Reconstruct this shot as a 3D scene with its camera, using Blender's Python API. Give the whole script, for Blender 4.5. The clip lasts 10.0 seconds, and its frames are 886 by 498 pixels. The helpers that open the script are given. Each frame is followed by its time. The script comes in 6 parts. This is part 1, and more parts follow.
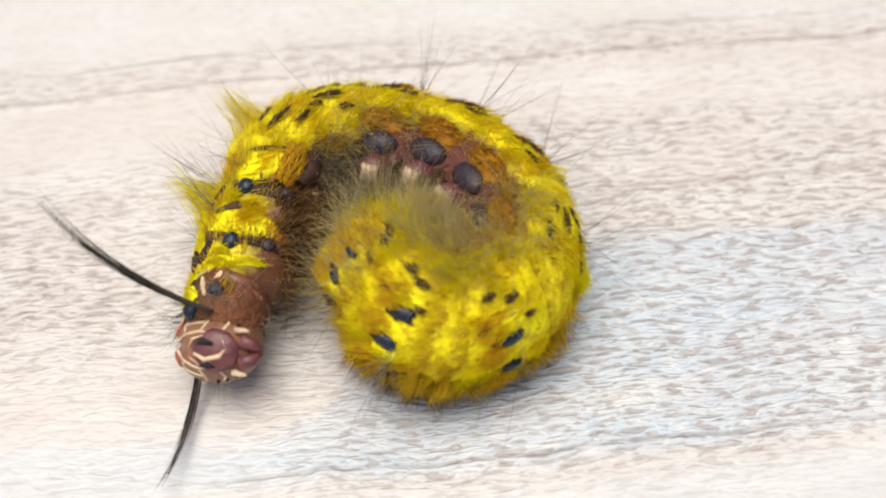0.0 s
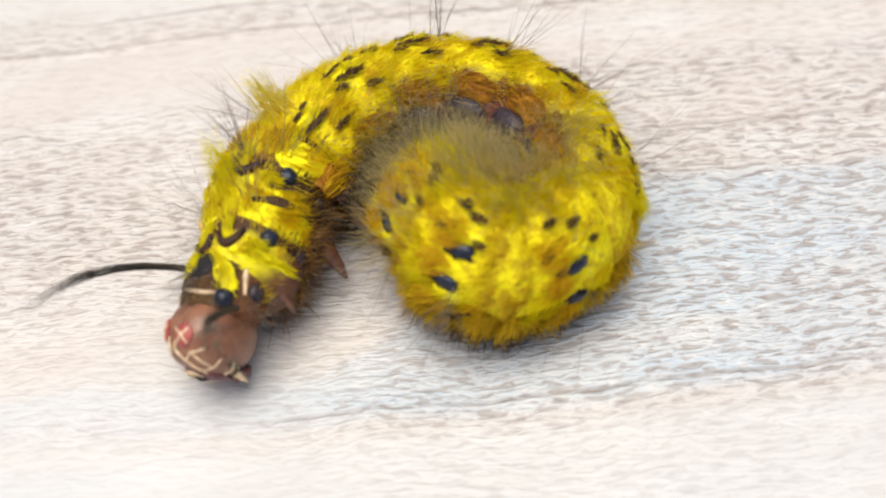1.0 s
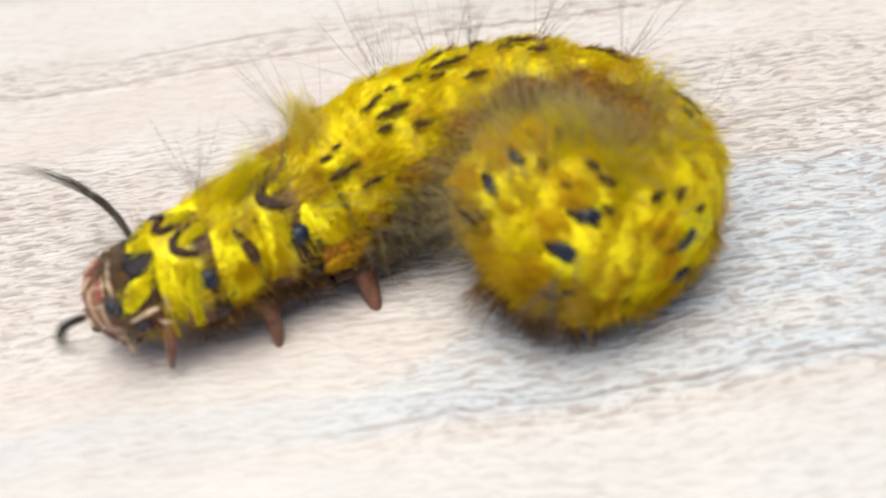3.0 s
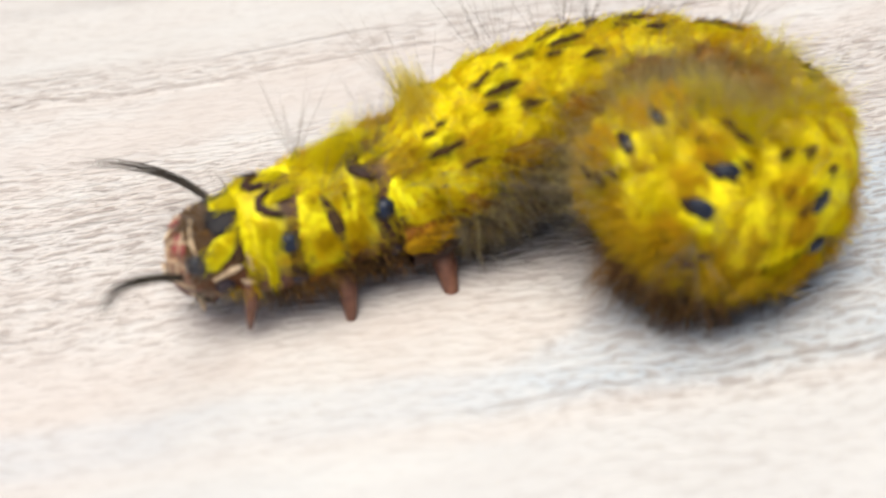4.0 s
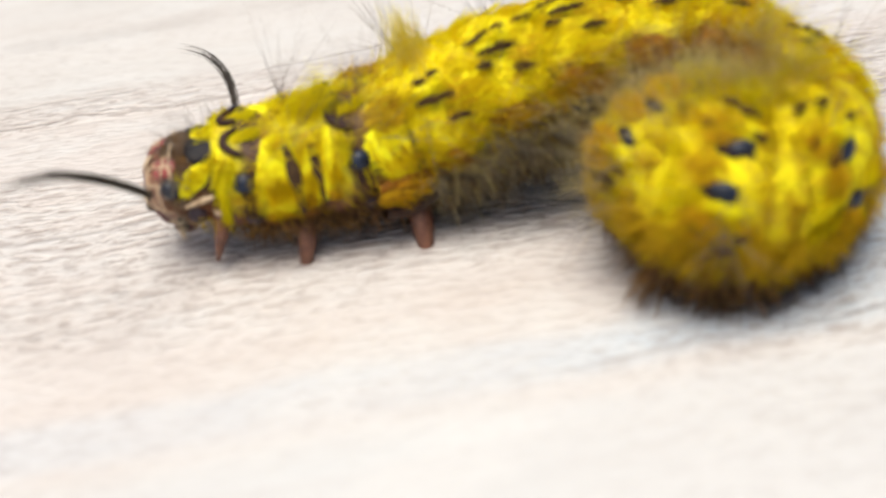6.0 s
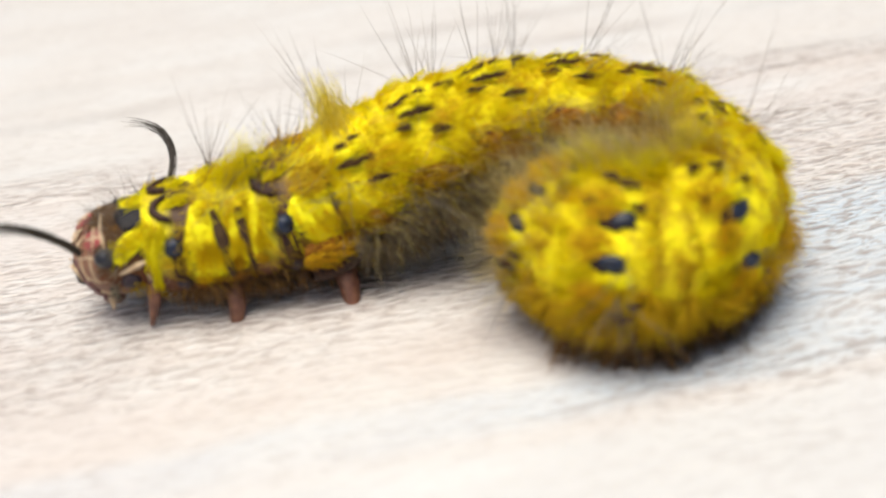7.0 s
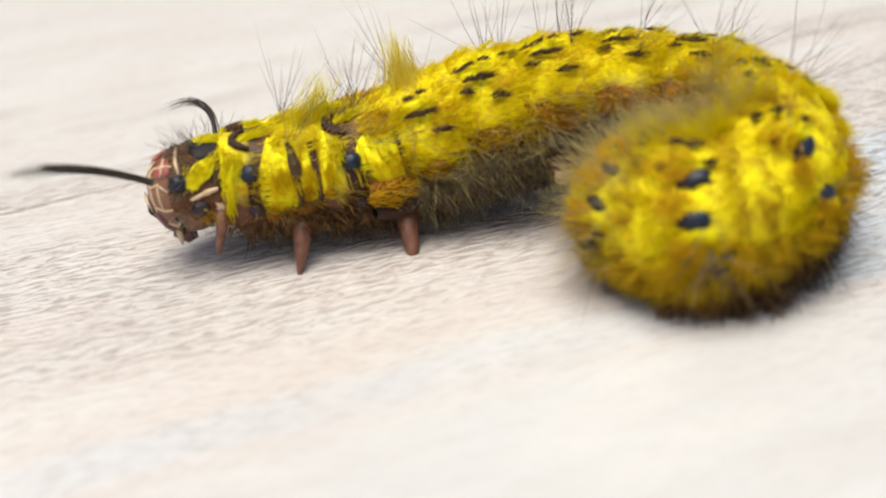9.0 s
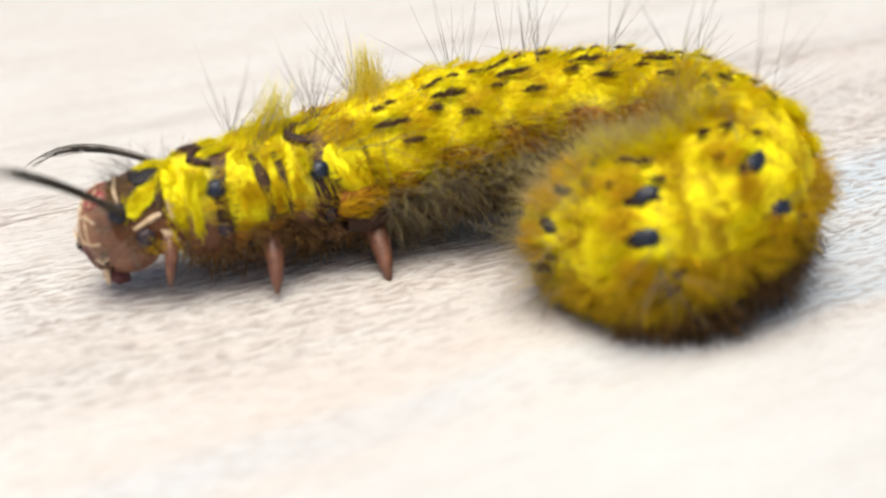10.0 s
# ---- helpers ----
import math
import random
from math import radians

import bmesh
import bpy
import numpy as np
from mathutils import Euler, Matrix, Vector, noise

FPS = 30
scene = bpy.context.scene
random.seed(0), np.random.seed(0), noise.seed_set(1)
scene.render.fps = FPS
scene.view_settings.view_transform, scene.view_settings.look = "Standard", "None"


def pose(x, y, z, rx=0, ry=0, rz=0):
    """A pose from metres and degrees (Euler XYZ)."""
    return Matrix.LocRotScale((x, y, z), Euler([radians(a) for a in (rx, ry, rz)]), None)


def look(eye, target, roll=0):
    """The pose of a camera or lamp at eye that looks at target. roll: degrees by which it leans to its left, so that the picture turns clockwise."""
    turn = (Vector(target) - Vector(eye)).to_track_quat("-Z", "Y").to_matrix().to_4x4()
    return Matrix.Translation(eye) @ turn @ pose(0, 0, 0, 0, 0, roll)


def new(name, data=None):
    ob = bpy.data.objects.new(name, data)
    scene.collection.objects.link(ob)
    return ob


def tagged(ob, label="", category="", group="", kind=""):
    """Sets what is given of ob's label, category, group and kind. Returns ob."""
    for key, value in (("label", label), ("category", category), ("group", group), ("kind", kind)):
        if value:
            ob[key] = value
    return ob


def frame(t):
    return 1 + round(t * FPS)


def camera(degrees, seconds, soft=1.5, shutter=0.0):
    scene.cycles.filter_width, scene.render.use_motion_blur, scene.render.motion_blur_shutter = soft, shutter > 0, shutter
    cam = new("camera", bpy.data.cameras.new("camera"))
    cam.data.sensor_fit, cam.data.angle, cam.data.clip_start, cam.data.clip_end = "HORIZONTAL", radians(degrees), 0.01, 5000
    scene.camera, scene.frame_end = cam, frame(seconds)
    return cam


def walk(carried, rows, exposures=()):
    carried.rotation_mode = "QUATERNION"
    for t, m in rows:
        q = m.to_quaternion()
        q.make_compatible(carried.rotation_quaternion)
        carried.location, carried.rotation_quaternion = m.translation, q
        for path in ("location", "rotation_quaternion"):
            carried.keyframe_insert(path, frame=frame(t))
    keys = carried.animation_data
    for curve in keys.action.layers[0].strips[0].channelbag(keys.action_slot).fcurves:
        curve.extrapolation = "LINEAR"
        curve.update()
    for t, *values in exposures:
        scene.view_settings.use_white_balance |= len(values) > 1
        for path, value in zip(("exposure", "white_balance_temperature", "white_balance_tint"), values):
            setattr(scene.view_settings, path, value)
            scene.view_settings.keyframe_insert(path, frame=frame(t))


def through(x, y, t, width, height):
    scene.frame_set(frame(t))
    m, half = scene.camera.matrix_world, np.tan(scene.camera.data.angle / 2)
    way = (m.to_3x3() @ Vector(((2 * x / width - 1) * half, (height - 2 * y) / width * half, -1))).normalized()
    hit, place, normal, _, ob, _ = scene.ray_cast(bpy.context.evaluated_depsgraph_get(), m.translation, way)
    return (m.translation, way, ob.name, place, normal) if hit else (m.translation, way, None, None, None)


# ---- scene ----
cam = camera(40.0, 10.0, soft=2.0)
PATH = [
    (0, look((0.0038, -0.0614, 0.0844), (0.0041, -0.0016, 0.0043), -1.86)),
    (0.5, look((0.0023, -0.0625, 0.0827), (0.0031, -0.0027, 0.0025), -1.70)),
    (1, look((0.0000, -0.0645, 0.0790), (0.0001, -0.0040, -0.0006), -2.59)),
    (1.5, look((-0.0026, -0.0667, 0.0744), (-0.0031, -0.0037, -0.0033), -3.63)),
    (2, look((-0.0041, -0.0677, 0.0704), (-0.0043, -0.0016, -0.0046), -3.82)),
    (2.2, look((-0.0044, -0.0681, 0.0690), (-0.0034, -0.0006, -0.0048), -3.01)),
    (3.3, look((-0.0087, -0.0681, 0.0633), (-0.0071, 0.0020, -0.0080), -5.87)),
    (3.5, look((-0.0123, -0.0687, 0.0613), (-0.0105, 0.0016, -0.0098), -5.85)),
    (4, look((-0.0163, -0.0699, 0.0598), (-0.0138, 0.0039, -0.0076), -5.48)),
    (4.5, look((-0.0175, -0.0715, 0.0564), (-0.0149, 0.0056, -0.0072), -5.77)),
    (5, look((-0.0219, -0.0722, 0.0532), (-0.0181, 0.0067, -0.0081), -5.47)),
    (5.5, look((-0.0252, -0.0719, 0.0508), (-0.0193, 0.0078, -0.0094), -4.95)),
    (5.7, look((-0.0254, -0.0720, 0.0499), (-0.0189, 0.0077, -0.0101), -5.12)),
    (6.8, look((-0.0272, -0.0783, 0.0501), (-0.0160, 0.0057, -0.0031), -5.59)),
    (7, look((-0.0272, -0.0773, 0.0481), (-0.0145, 0.0075, -0.0035), -4.78)),
    (7.5, look((-0.0294, -0.0747, 0.0452), (-0.0179, 0.0098, -0.0071), -4.22)),
    (8, look((-0.0328, -0.0783, 0.0429), (-0.0213, 0.0079, -0.0066), -4.36)),
    (8.5, look((-0.0439, -0.0795, 0.0427), (-0.0274, 0.0063, -0.0059), -5.01)),
    (9, look((-0.0466, -0.0825, 0.0451), (-0.0254, 0.0025, -0.0031), -5.36)),
    (9.5, look((-0.0483, -0.0785, 0.0428), (-0.0198, 0.0053, -0.0036), -2.82)),
    (10, look((-0.0578, -0.0763, 0.0421), (-0.0239, 0.0060, -0.0032), -1.57)),
]
walk(cam, PATH, exposures=[(0, 0.32, 6650, 8), (5.5, 0.36, 6700, 8), (8, 0.43, 6720, 7), (8.6, 0.34, 6730, 7), (9.2, 0.36, 6740, 7), (10, 0.46, 6750, 7)])
cam.data.dof.use_dof = True
cam.data.dof.focus_distance = 0.097
cam.data.dof.aperture_fstop = 22.0

# ---- light: a bright hazy sky and a broad soft sun nearly overhead ----
world = bpy.data.worlds.new("sky")
scene.world = world
world.use_nodes = True
wn = world.node_tree.nodes
sky = wn.new("ShaderNodeTexSky")
sky.sky_type = "NISHITA"
sky.sun_disc = False
sky.sun_elevation, sky.sun_rotation = radians(62), radians(-120)
sky.dust_density = 4.0
wn["Background"].inputs["Strength"].default_value = 0.075
world.node_tree.links.new(sky.outputs[0], wn["Background"].inputs["Color"])
sun = new("sun", bpy.data.lights.new("sun", "SUN"))
sun.data.energy, sun.data.angle, sun.data.color = 2.9, radians(45), (1.0, 0.96, 0.9)
sun.matrix_world = look((-0.06, -0.06, 1.0), (0, 0, 0))


# ---- materials ----
class Mat:
    """A small helper to wire node materials."""

    def __init__(self, name):
        self.m = bpy.data.materials.new(name)
        self.m.use_nodes = True
        self.t = self.m.node_tree
        self.b = self.t.nodes["Principled BSDF"]

    def node(self, kind, **sets):
        n = self.t.nodes.new(kind)
        for key, value in sets.items():
            if key in n.inputs:
                n.inputs[key].default_value = value
        return n

    def link(self, a, b):
        self.t.links.new(a, b)

    def coords(self, scale=(1, 1, 1), rot=0.0, loc=(0, 0, 0)):
        tc = self.t.nodes.new("ShaderNodeTexCoord")
        mp = self.t.nodes.new("ShaderNodeMapping")
        mp.inputs["Scale"].default_value = scale
        mp.inputs["Rotation"].default_value = (0, 0, rot)
        mp.inputs["Location"].default_value = loc
        self.link(tc.outputs["Object"], mp.inputs["Vector"])
        return mp.outputs["Vector"]

    def noise(self, vec, scale, detail=3.0, rough=0.5, dist=0.0):
        n = self.t.nodes.new("ShaderNodeTexNoise")
        n.inputs["Scale"].default_value = scale
        n.inputs["Detail"].default_value = detail
        n.inputs["Roughness"].default_value = rough
        n.inputs["Distortion"].default_value = dist
        if vec is not None:
            self.link(vec, n.inputs["Vector"])
        return n.outputs["Fac"]

    def ramp(self, fac, stops):
        n = self.t.nodes.new("ShaderNodeValToRGB")
        e = n.color_ramp.elements
        while len(e) < len(stops):
            e.new(0.5)
        for el, (p, c) in zip(e, stops):
            el.position = p
            el.color = (c, c, c, 1) if isinstance(c, (int, float)) else (*c, 1)
        self.link(fac, n.inputs["Fac"])
        return n.outputs["Color"]

    def mix(self, fac, a, b, blend="MIX"):
        n = self.t.nodes.new("ShaderNodeMix")
        n.data_type, n.blend_type = "RGBA", blend
        for sock, v in ((n.inputs[0], fac), (n.inputs[6], a), (n.inputs[7], b)):
            if isinstance(v, (int, float)):
                sock.default_value = v
            elif isinstance(v, tuple):
                sock.default_value = (*v, 1)
            else:
                self.link(v, sock)
        return n.outputs[2]

    def math(self, op, a, b=0.0):
        n = self.t.nodes.new("ShaderNodeMath")
        n.operation = op
        for sock, v in ((n.inputs[0], a), (n.inputs[1], b)):
            if isinstance(v, (int, float)):
                sock.default_value = v
            else:
                self.link(v, sock)
        return n.outputs[0]

    def bump(self, height, strength, distance):
        n = self.t.nodes.new("ShaderNodeBump")
        n.inputs["Strength"].default_value = strength
        n.inputs["Distance"].default_value = distance
        self.link(height, n.inputs["Height"])
        self.link(n.outputs["Normal"], self.b.inputs["Normal"])

    def done(self, color, rough=0.5, spec=0.5):
        if isinstance(color, tuple):
            self.b.inputs["Base Color"].default_value = (*color, 1)
        else:
            self.link(color, self.b.inputs["Base Color"])
        if isinstance(rough, (int, float)):
            self.b.inputs["Roughness"].default_value = rough
        else:
            self.link(rough, self.b.inputs["Roughness"])
        self.b.inputs["Specular IOR Level"].default_value = spec
        return self.m


def wood_material():
    """Whitewashed embossed board: pale tones along the grain, a cool band, wavy embossed ripples with shadow and
    highlight put into their colour, and a few long cracks.
    """
    k = Mat("whitewashed_wood")
    tc = k.t.nodes.new("ShaderNodeTexCoord")
    sep = k.t.nodes.new("ShaderNodeSeparateXYZ")
    k.link(tc.outputs["Object"], sep.inputs[0])
    x = sep.outputs["X"]
    bend = k.math("MULTIPLY", k.math("SUBTRACT", k.noise(k.coords((26, 26, 1)), 1.0, 2.0), 0.5), 0.0045)
    wavy = k.math("MULTIPLY", k.math("SUBTRACT", k.noise(k.coords((210, 210, 1)), 1.0, 2.0), 0.5), 0.0007)
    # distance across the grain, which runs four degrees off the x axis
    y = k.math("ADD", k.math("SUBTRACT", sep.outputs["Y"], k.math("MULTIPLY", x, 0.065)), k.math("ADD", bend, wavy))
    com = k.t.nodes.new("ShaderNodeCombineXYZ")
    k.link(x, com.inputs[0])
    k.link(y, com.inputs[1])
    along = com.outputs[0]

    def grain(sx, sy, detail=3.0, rough=0.5, dist=0.0, off=0.0):
        mp = k.t.nodes.new("ShaderNodeMapping")
        mp.inputs["Scale"].default_value = (sx, sy, 1)
        mp.inputs["Location"].default_value = (off, off * 1.7, 0)
        k.link(along, mp.inputs["Vector"])
        return k.noise(mp.outputs["Vector"], 1.0, detail, rough, dist)

    def step(value, a, b, top=1.0):
        n = k.t.nodes.new("ShaderNodeMapRange")
        n.interpolation_type = "SMOOTHSTEP"
        for key, val in (("From Min", a), ("From Max", b), ("To Max", top)):
            n.inputs[key].default_value = val
        k.link(value, n.inputs["Value"])
        return n.outputs[0]

    # broad tone: pinkish cream to pale grey
    tone = k.ramp(grain(12, 70, 4.0, 0.6), [(0.34, (0.595, 0.570, 0.550)), (0.46, (0.580, 0.527, 0.494)), (0.56, (0.605, 0.557, 0.528)), (0.68, (0.615, 0.597, 0.582))])
    # the cool band, whose upper edge falls away towards the low end of x
    edge = k.math("ADD", step(x, -0.012, 0.014, 0.0155), -0.0150)
    cool = k.math("MULTIPLY", step(k.math("SUBTRACT", y, edge), 0.0012, -0.0012), step(y, -0.0205, -0.0178))
    cool = k.math("MULTIPLY", cool, k.ramp(grain(30, 150, 4.0, 0.6, 0.5, 3.0), [(0.30, 0.45), (0.62, 1.0)]))
    tone = k.mix(k.math("MULTIPLY", cool, k.math("ADD", step(x, -0.030, 0.008, 0.55), 0.45)), tone, (0.512, 0.578, 0.640))
    # the whiter board beyond the cracks and the creamy one on the near side
    tone = k.mix(step(y, 0.0245, 0.030, 0.6), tone, (0.600, 0.585, 0.562))
    near = step(y, -0.0190, -0.0225)
    tone = k.mix(k.math("MULTIPLY", near, 0.65), tone, (0.572, 0.586, 0.592))
    tone = k.mix(k.math("MULTIPLY", near, k.ramp(grain(22, 95, 4.0, 0.6, 0.6, 17.0), [(0.50, 0.0), (0.66, 0.6)])), tone, (0.505, 0.490, 0.475))
    streak = k.ramp(grain(9, 130, 4.0, 0.6, 0.8, 7.0), [(0.36, 1.0), (0.50, 0.0)])
    tone = k.mix(k.math("MULTIPLY", streak, 0.16), tone, (0.450, 0.410, 0.385))
    wash = grain(60, 150, 4.0, 0.6, 0.0, 11.0)
    tone = k.mix(k.ramp(wash, [(0.48, 0.0), (0.70, 0.7)]), tone, (0.640, 0.628, 0.612))
    # wavy embossed ripples, strong in some zones and worn away in others; their relief shading is painted as well as
    # bumped
    ripple = grain(560, 2000, 2.0, 0.45, 0.5, 2.0)
    fine = grain(800, 3300, 2.0, 0.5, 0.5, 5.0)
    zone = k.ramp(grain(24, 75, 2.0, 0.5, 0.0, 9.0), [(0.36, 0.5), (0.54, 1.0)])
    zone = k.math("MULTIPLY", zone, k.math("SUBTRACT", 1.0, k.math("MULTIPLY", k.math("MULTIPLY", step(y, 0.0135, 0.0165), step(y, 0.0235, 0.0225)), 0.6)))
    zone = k.math("MULTIPLY", zone, k.math("SUBTRACT", 1.0, step(y, -0.0180, -0.0230, 0.72)))
    zone = k.math("MULTIPLY", zone, k.math("SUBTRACT", 1.0, step(y, 0.0240, 0.0300, 0.75)))
    zone = k.math("MULTIPLY", zone, k.math("SUBTRACT", 1.0, k.math("MULTIPLY", step(y, -0.002, -0.014, 0.65), step(x, 0.0, -0.016))))
    pit_shade = k.math("MULTIPLY", k.ramp(ripple, [(0.395, 1.0), (0.445, 0.0)]), zone)
    nick_shade = k.math("MULTIPLY", k.ramp(fine, [(0.36, 1.0), (0.43, 0.0)]), zone)
    # hollows: dark pigment together with painted relief shadow
    tone = k.mix(k.math("MULTIPLY", pit_shade, 0.66), tone, (0.330, 0.275, 0.250))
    tone = k.mix(k.math("MULTIPLY", nick_shade, 0.6), tone, (0.280, 0.225, 0.200))
    # ridges: highlight painted as a lighter tone
    crest = k.math("MULTIPLY", k.ramp(ripple, [(0.54, 0.0), (0.66, 1.0)]), zone)
    tone = k.mix(k.math("MULTIPLY", crest, 0.5), tone, (0.690, 0.672, 0.655))
    # long broken cracks
    deep = None
    for y0, wide, dark, off in ((0.0238, 0.00016, 0.65, 1.0), (0.0274, 0.00012, 0.40, 4.0), (-0.0183, 0.00014, 0.5, 6.0), (0.0062, 0.00016, 0.4, 14.0), (0.0400, 0.0009, 0.22, 21.0), (0.0480, 0.0012, 0.22, 23.0)):
        gap = k.math("ABSOLUTE", k.math("SUBTRACT", y, y0))
        line = step(gap, wide * 2.2, wide * 0.4)
        line = k.math("MULTIPLY", line, k.ramp(grain(60, 12, 3.0, 0.5, 0.0, off), [(0.40, 0.10), (0.58, 1.0)]))
        if -0.02 < y0 < 0:
            line = k.math("MULTIPLY", line, step(x, -0.022, -0.008))
        tone = k.mix(k.math("MULTIPLY", line, dark), tone, (0.270, 0.220, 0.195))
        deep = line if deep is None else k.math("ADD", deep, line)
    h = k.math("ADD", k.math("MULTIPLY", k.math("MULTIPLY", ripple, zone), 1.5), k.math("MULTIPLY", k.math("MULTIPLY", fine, zone), 0.5))
    h = k.math("SUBTRACT", h, k.math("MULTIPLY", deep, 0.3))
    k.bump(h, 0.8, 0.0005)
    return k.done(tone, k.ramp(wash, [(0.3, 0.48), (0.7, 0.36)]), 0.4)


def fur_material(name, dark, mid, bright, through=0.35, rough=0.55, warm=(1.0, 0.93, 0.9)):
    """Hair: every strand a little different, some light passes through."""
    k = Mat(name)
    geo = k.t.nodes.new("ShaderNodeNewGeometry")
    c = k.ramp(geo.outputs["Random Per Island"], [(0.0, dark), (0.3, mid), (0.62, bright), (1.0, mid)])
    patch = k.ramp(k.noise(k.coords(), 330, 2.0, 0.5, 0.5), [(0.58, 0.0), (0.76, 0.5)])
    c = k.mix(patch, c, dark)
    k.done(c, rough, 0.25)
    tr = k.t.nodes.new("ShaderNodeBsdfTranslucent")
    k.link(k.mix(1.0, c, warm, "MULTIPLY"), tr.inputs["Color"])
    ms = k.t.nodes.new("ShaderNodeMixShader")
    ms.inputs[0].default_value = through
    k.link(k.b.outputs[0], ms.inputs[1])
    k.link(tr.outputs[0], ms.inputs[2])
    k.link(ms.outputs[0], k.t.nodes["Material Output"].inputs["Surface"])
    return k.m


def skin_material(name, top, top2, below, edge=-0.0012, soft=0.0022, scale=420):
    """Caterpillar skin: marbled back colour, darker belly below a ragged line."""
    k = Mat(name)
    v = k.coords()
    n = k.noise(v, scale, 4.0, 0.6, 0.8)
    back = k.mix(k.ramp(n, [(0.46, 0.0), (0.66, 0.9)]), top, top2)
    back = k.mix(k.ramp(k.noise(v, 1300, 3.0, 0.6, 0.6), [(0.60, 0.0), (0.72, 0.55)]), back, (0.26, 0.13, 0.02))
    sep = k.t.nodes.new("ShaderNodeSeparateXYZ")
    k.link(v, sep.inputs[0])
    z = k.math("ADD", sep.outputs["Z"], k.math("MULTIPLY", k.math("SUBTRACT", k.noise(v, 700, 3.0), 0.5), 0.003))
    m = k.t.nodes.new("ShaderNodeMapRange")
    m.inputs["From Min"].default_value = edge
    m.inputs["From Max"].default_value = edge - soft
    k.link(z, m.inputs["Value"])
    c = k.mix(m.outputs[0], back, below)
    k.bump(k.math("ADD", k.noise(v, 2600, 3.0), k.math("MULTIPLY", k.noise(v, 520, 2.0), 3.0)), 0.7, 0.0004)
    return k.done(c, 0.75, 0.12)


def thorax_material():
    """Bright yellow rings with a dark brown front band and thin dark lines, brown below."""
    k = Mat("thorax_skin")
    v = k.coords()
    sep = k.t.nodes.new("ShaderNodeSeparateXYZ")
    k.link(v, sep.inputs[0])
    wob = k.math("MULTIPLY", k.math("SUBTRACT", k.noise(v, 450, 3.0), 0.5), 0.0016)
    x = k.math("ADD", k.math("MULTIPLY", k.math("ADD", sep.outputs["X"], wob), 125.0), 0.5)
    tan, lemon, dark = (0.26, 0.15, 0.015), (0.74, 0.64, 0.012), (0.075, 0.035, 0.016)
    c = k.ramp(x, [(0.05, tan), (0.12, lemon), (0.40, lemon), (0.54, tan), (0.64, dark), (0.76, dark), (0.84, lemon)])
    c = k.mix(k.ramp(k.noise(v, 700, 4.0, 0.6), [(0.52, 0.0), (0.70, 0.55)]), c, (0.30, 0.15, 0.03))
    z = k.math("ADD", sep.outputs["Z"], k.math("MULTIPLY", k.math("SUBTRACT", k.noise(v, 600, 3.0), 0.5), 0.003))
    c = k.mix(k.ramp(k.math("ADD", k.math("MULTIPLY", z, 100.0), 0.5), [(0.46, 1.0), (0.62, 0.0)]), c, (0.15, 0.06, 0.03))
    k.bump(k.noise(v, 2600, 3.0), 0.5, 0.0002)
    return k.done(c, 0.5, 0.3)


def plain_material(name, a, b, scale=1500, rough=0.4, bump=0.3, spec=0.5):
    k = Mat(name)
    v = k.coords()
    n = k.noise(v, scale, 4.0, 0.6)
    c = k.mix(k.ramp(n, [(0.35, 0.0), (0.65, 1.0)]), a, b)
    k.bump(k.noise(v, scale * 3, 3.0), bump, 0.00015)
    return k.done(c, rough, spec)


def lobe_material():
    """Lemon-yellow lobe whose lower end turns orange-brown."""
    k = Mat("lobe")
    v = k.coords()
    sep = k.t.nodes.new("ShaderNodeSeparateXYZ")
    k.link(v, sep.inputs[0])
    z = k.math("ADD", sep.outputs["Z"], k.math("MULTIPLY", k.math("SUBTRACT", k.noise(v, 900, 3.0), 0.5), 0.0022))
    c = k.mix(k.ramp(k.noise(v, 800, 4.0), [(0.4, 0.0), (0.65, 0.6)]), (0.93, 0.87, 0.012), (0.85, 0.74, 0.012))
    c = k.mix(k.ramp(k.math("ADD", k.math("MULTIPLY", z, 120.0), 0.5), [(0.34, 1.0), (0.47, 0.0)]), c, (0.50, 0.20, 0.015))
    k.bump(k.noise(k.coords((3, 1, 1)), 1800, 3.0), 0.6, 0.00015)
    return k.done(c, 0.6, 0.2)


WOOD = wood_material()
FUR = fur_material("yellow_fur", (0.74, 0.54, 0.012), (0.92, 0.78, 0.016), (0.97, 0.89, 0.03), 0.75, 0.5, (1.0, 0.96, 0.9))
FUR_BRIGHT = fur_material("bright_yellow_fur", (0.84, 0.70, 0.014), (0.95, 0.88, 0.02), (0.97, 0.93, 0.04), 0.7, 0.5, (1.0, 0.98, 0.9))
FUR_CREST = fur_material("crest_hair", (0.92, 0.86, 0.10), (0.96, 0.92, 0.22), (0.97, 0.94, 0.38), 0.8)
FUR_GOLD = fur_material("golden_brown_fur", (0.55, 0.28, 0.012), (0.76, 0.48, 0.015), (0.90, 0.66, 0.02), 0.5)
FUR_RUST = fur_material("rust_brown_fur", (0.22, 0.08, 0.012), (0.40, 0.17, 0.015), (0.66, 0.36, 0.02), 0.4)
FUR_MARK = fur_material("dark_brown_fur", (0.035, 0.017, 0.010), (0.09, 0.045, 0.02), (0.20, 0.11, 0.03), 0.2)
FUR_GREY = fur_material("grey_fringe", (0.16, 0.13, 0.09), (0.33, 0.29, 0.21), (0.50, 0.45, 0.34))
# dark underside hair, near black so that it also darkens as shade would
FUR_UNDER = fur_material("belly_shade_hair", (0.014, 0.007, 0.004), (0.035, 0.016, 0.007), (0.12, 0.06, 0.012), 0.1)
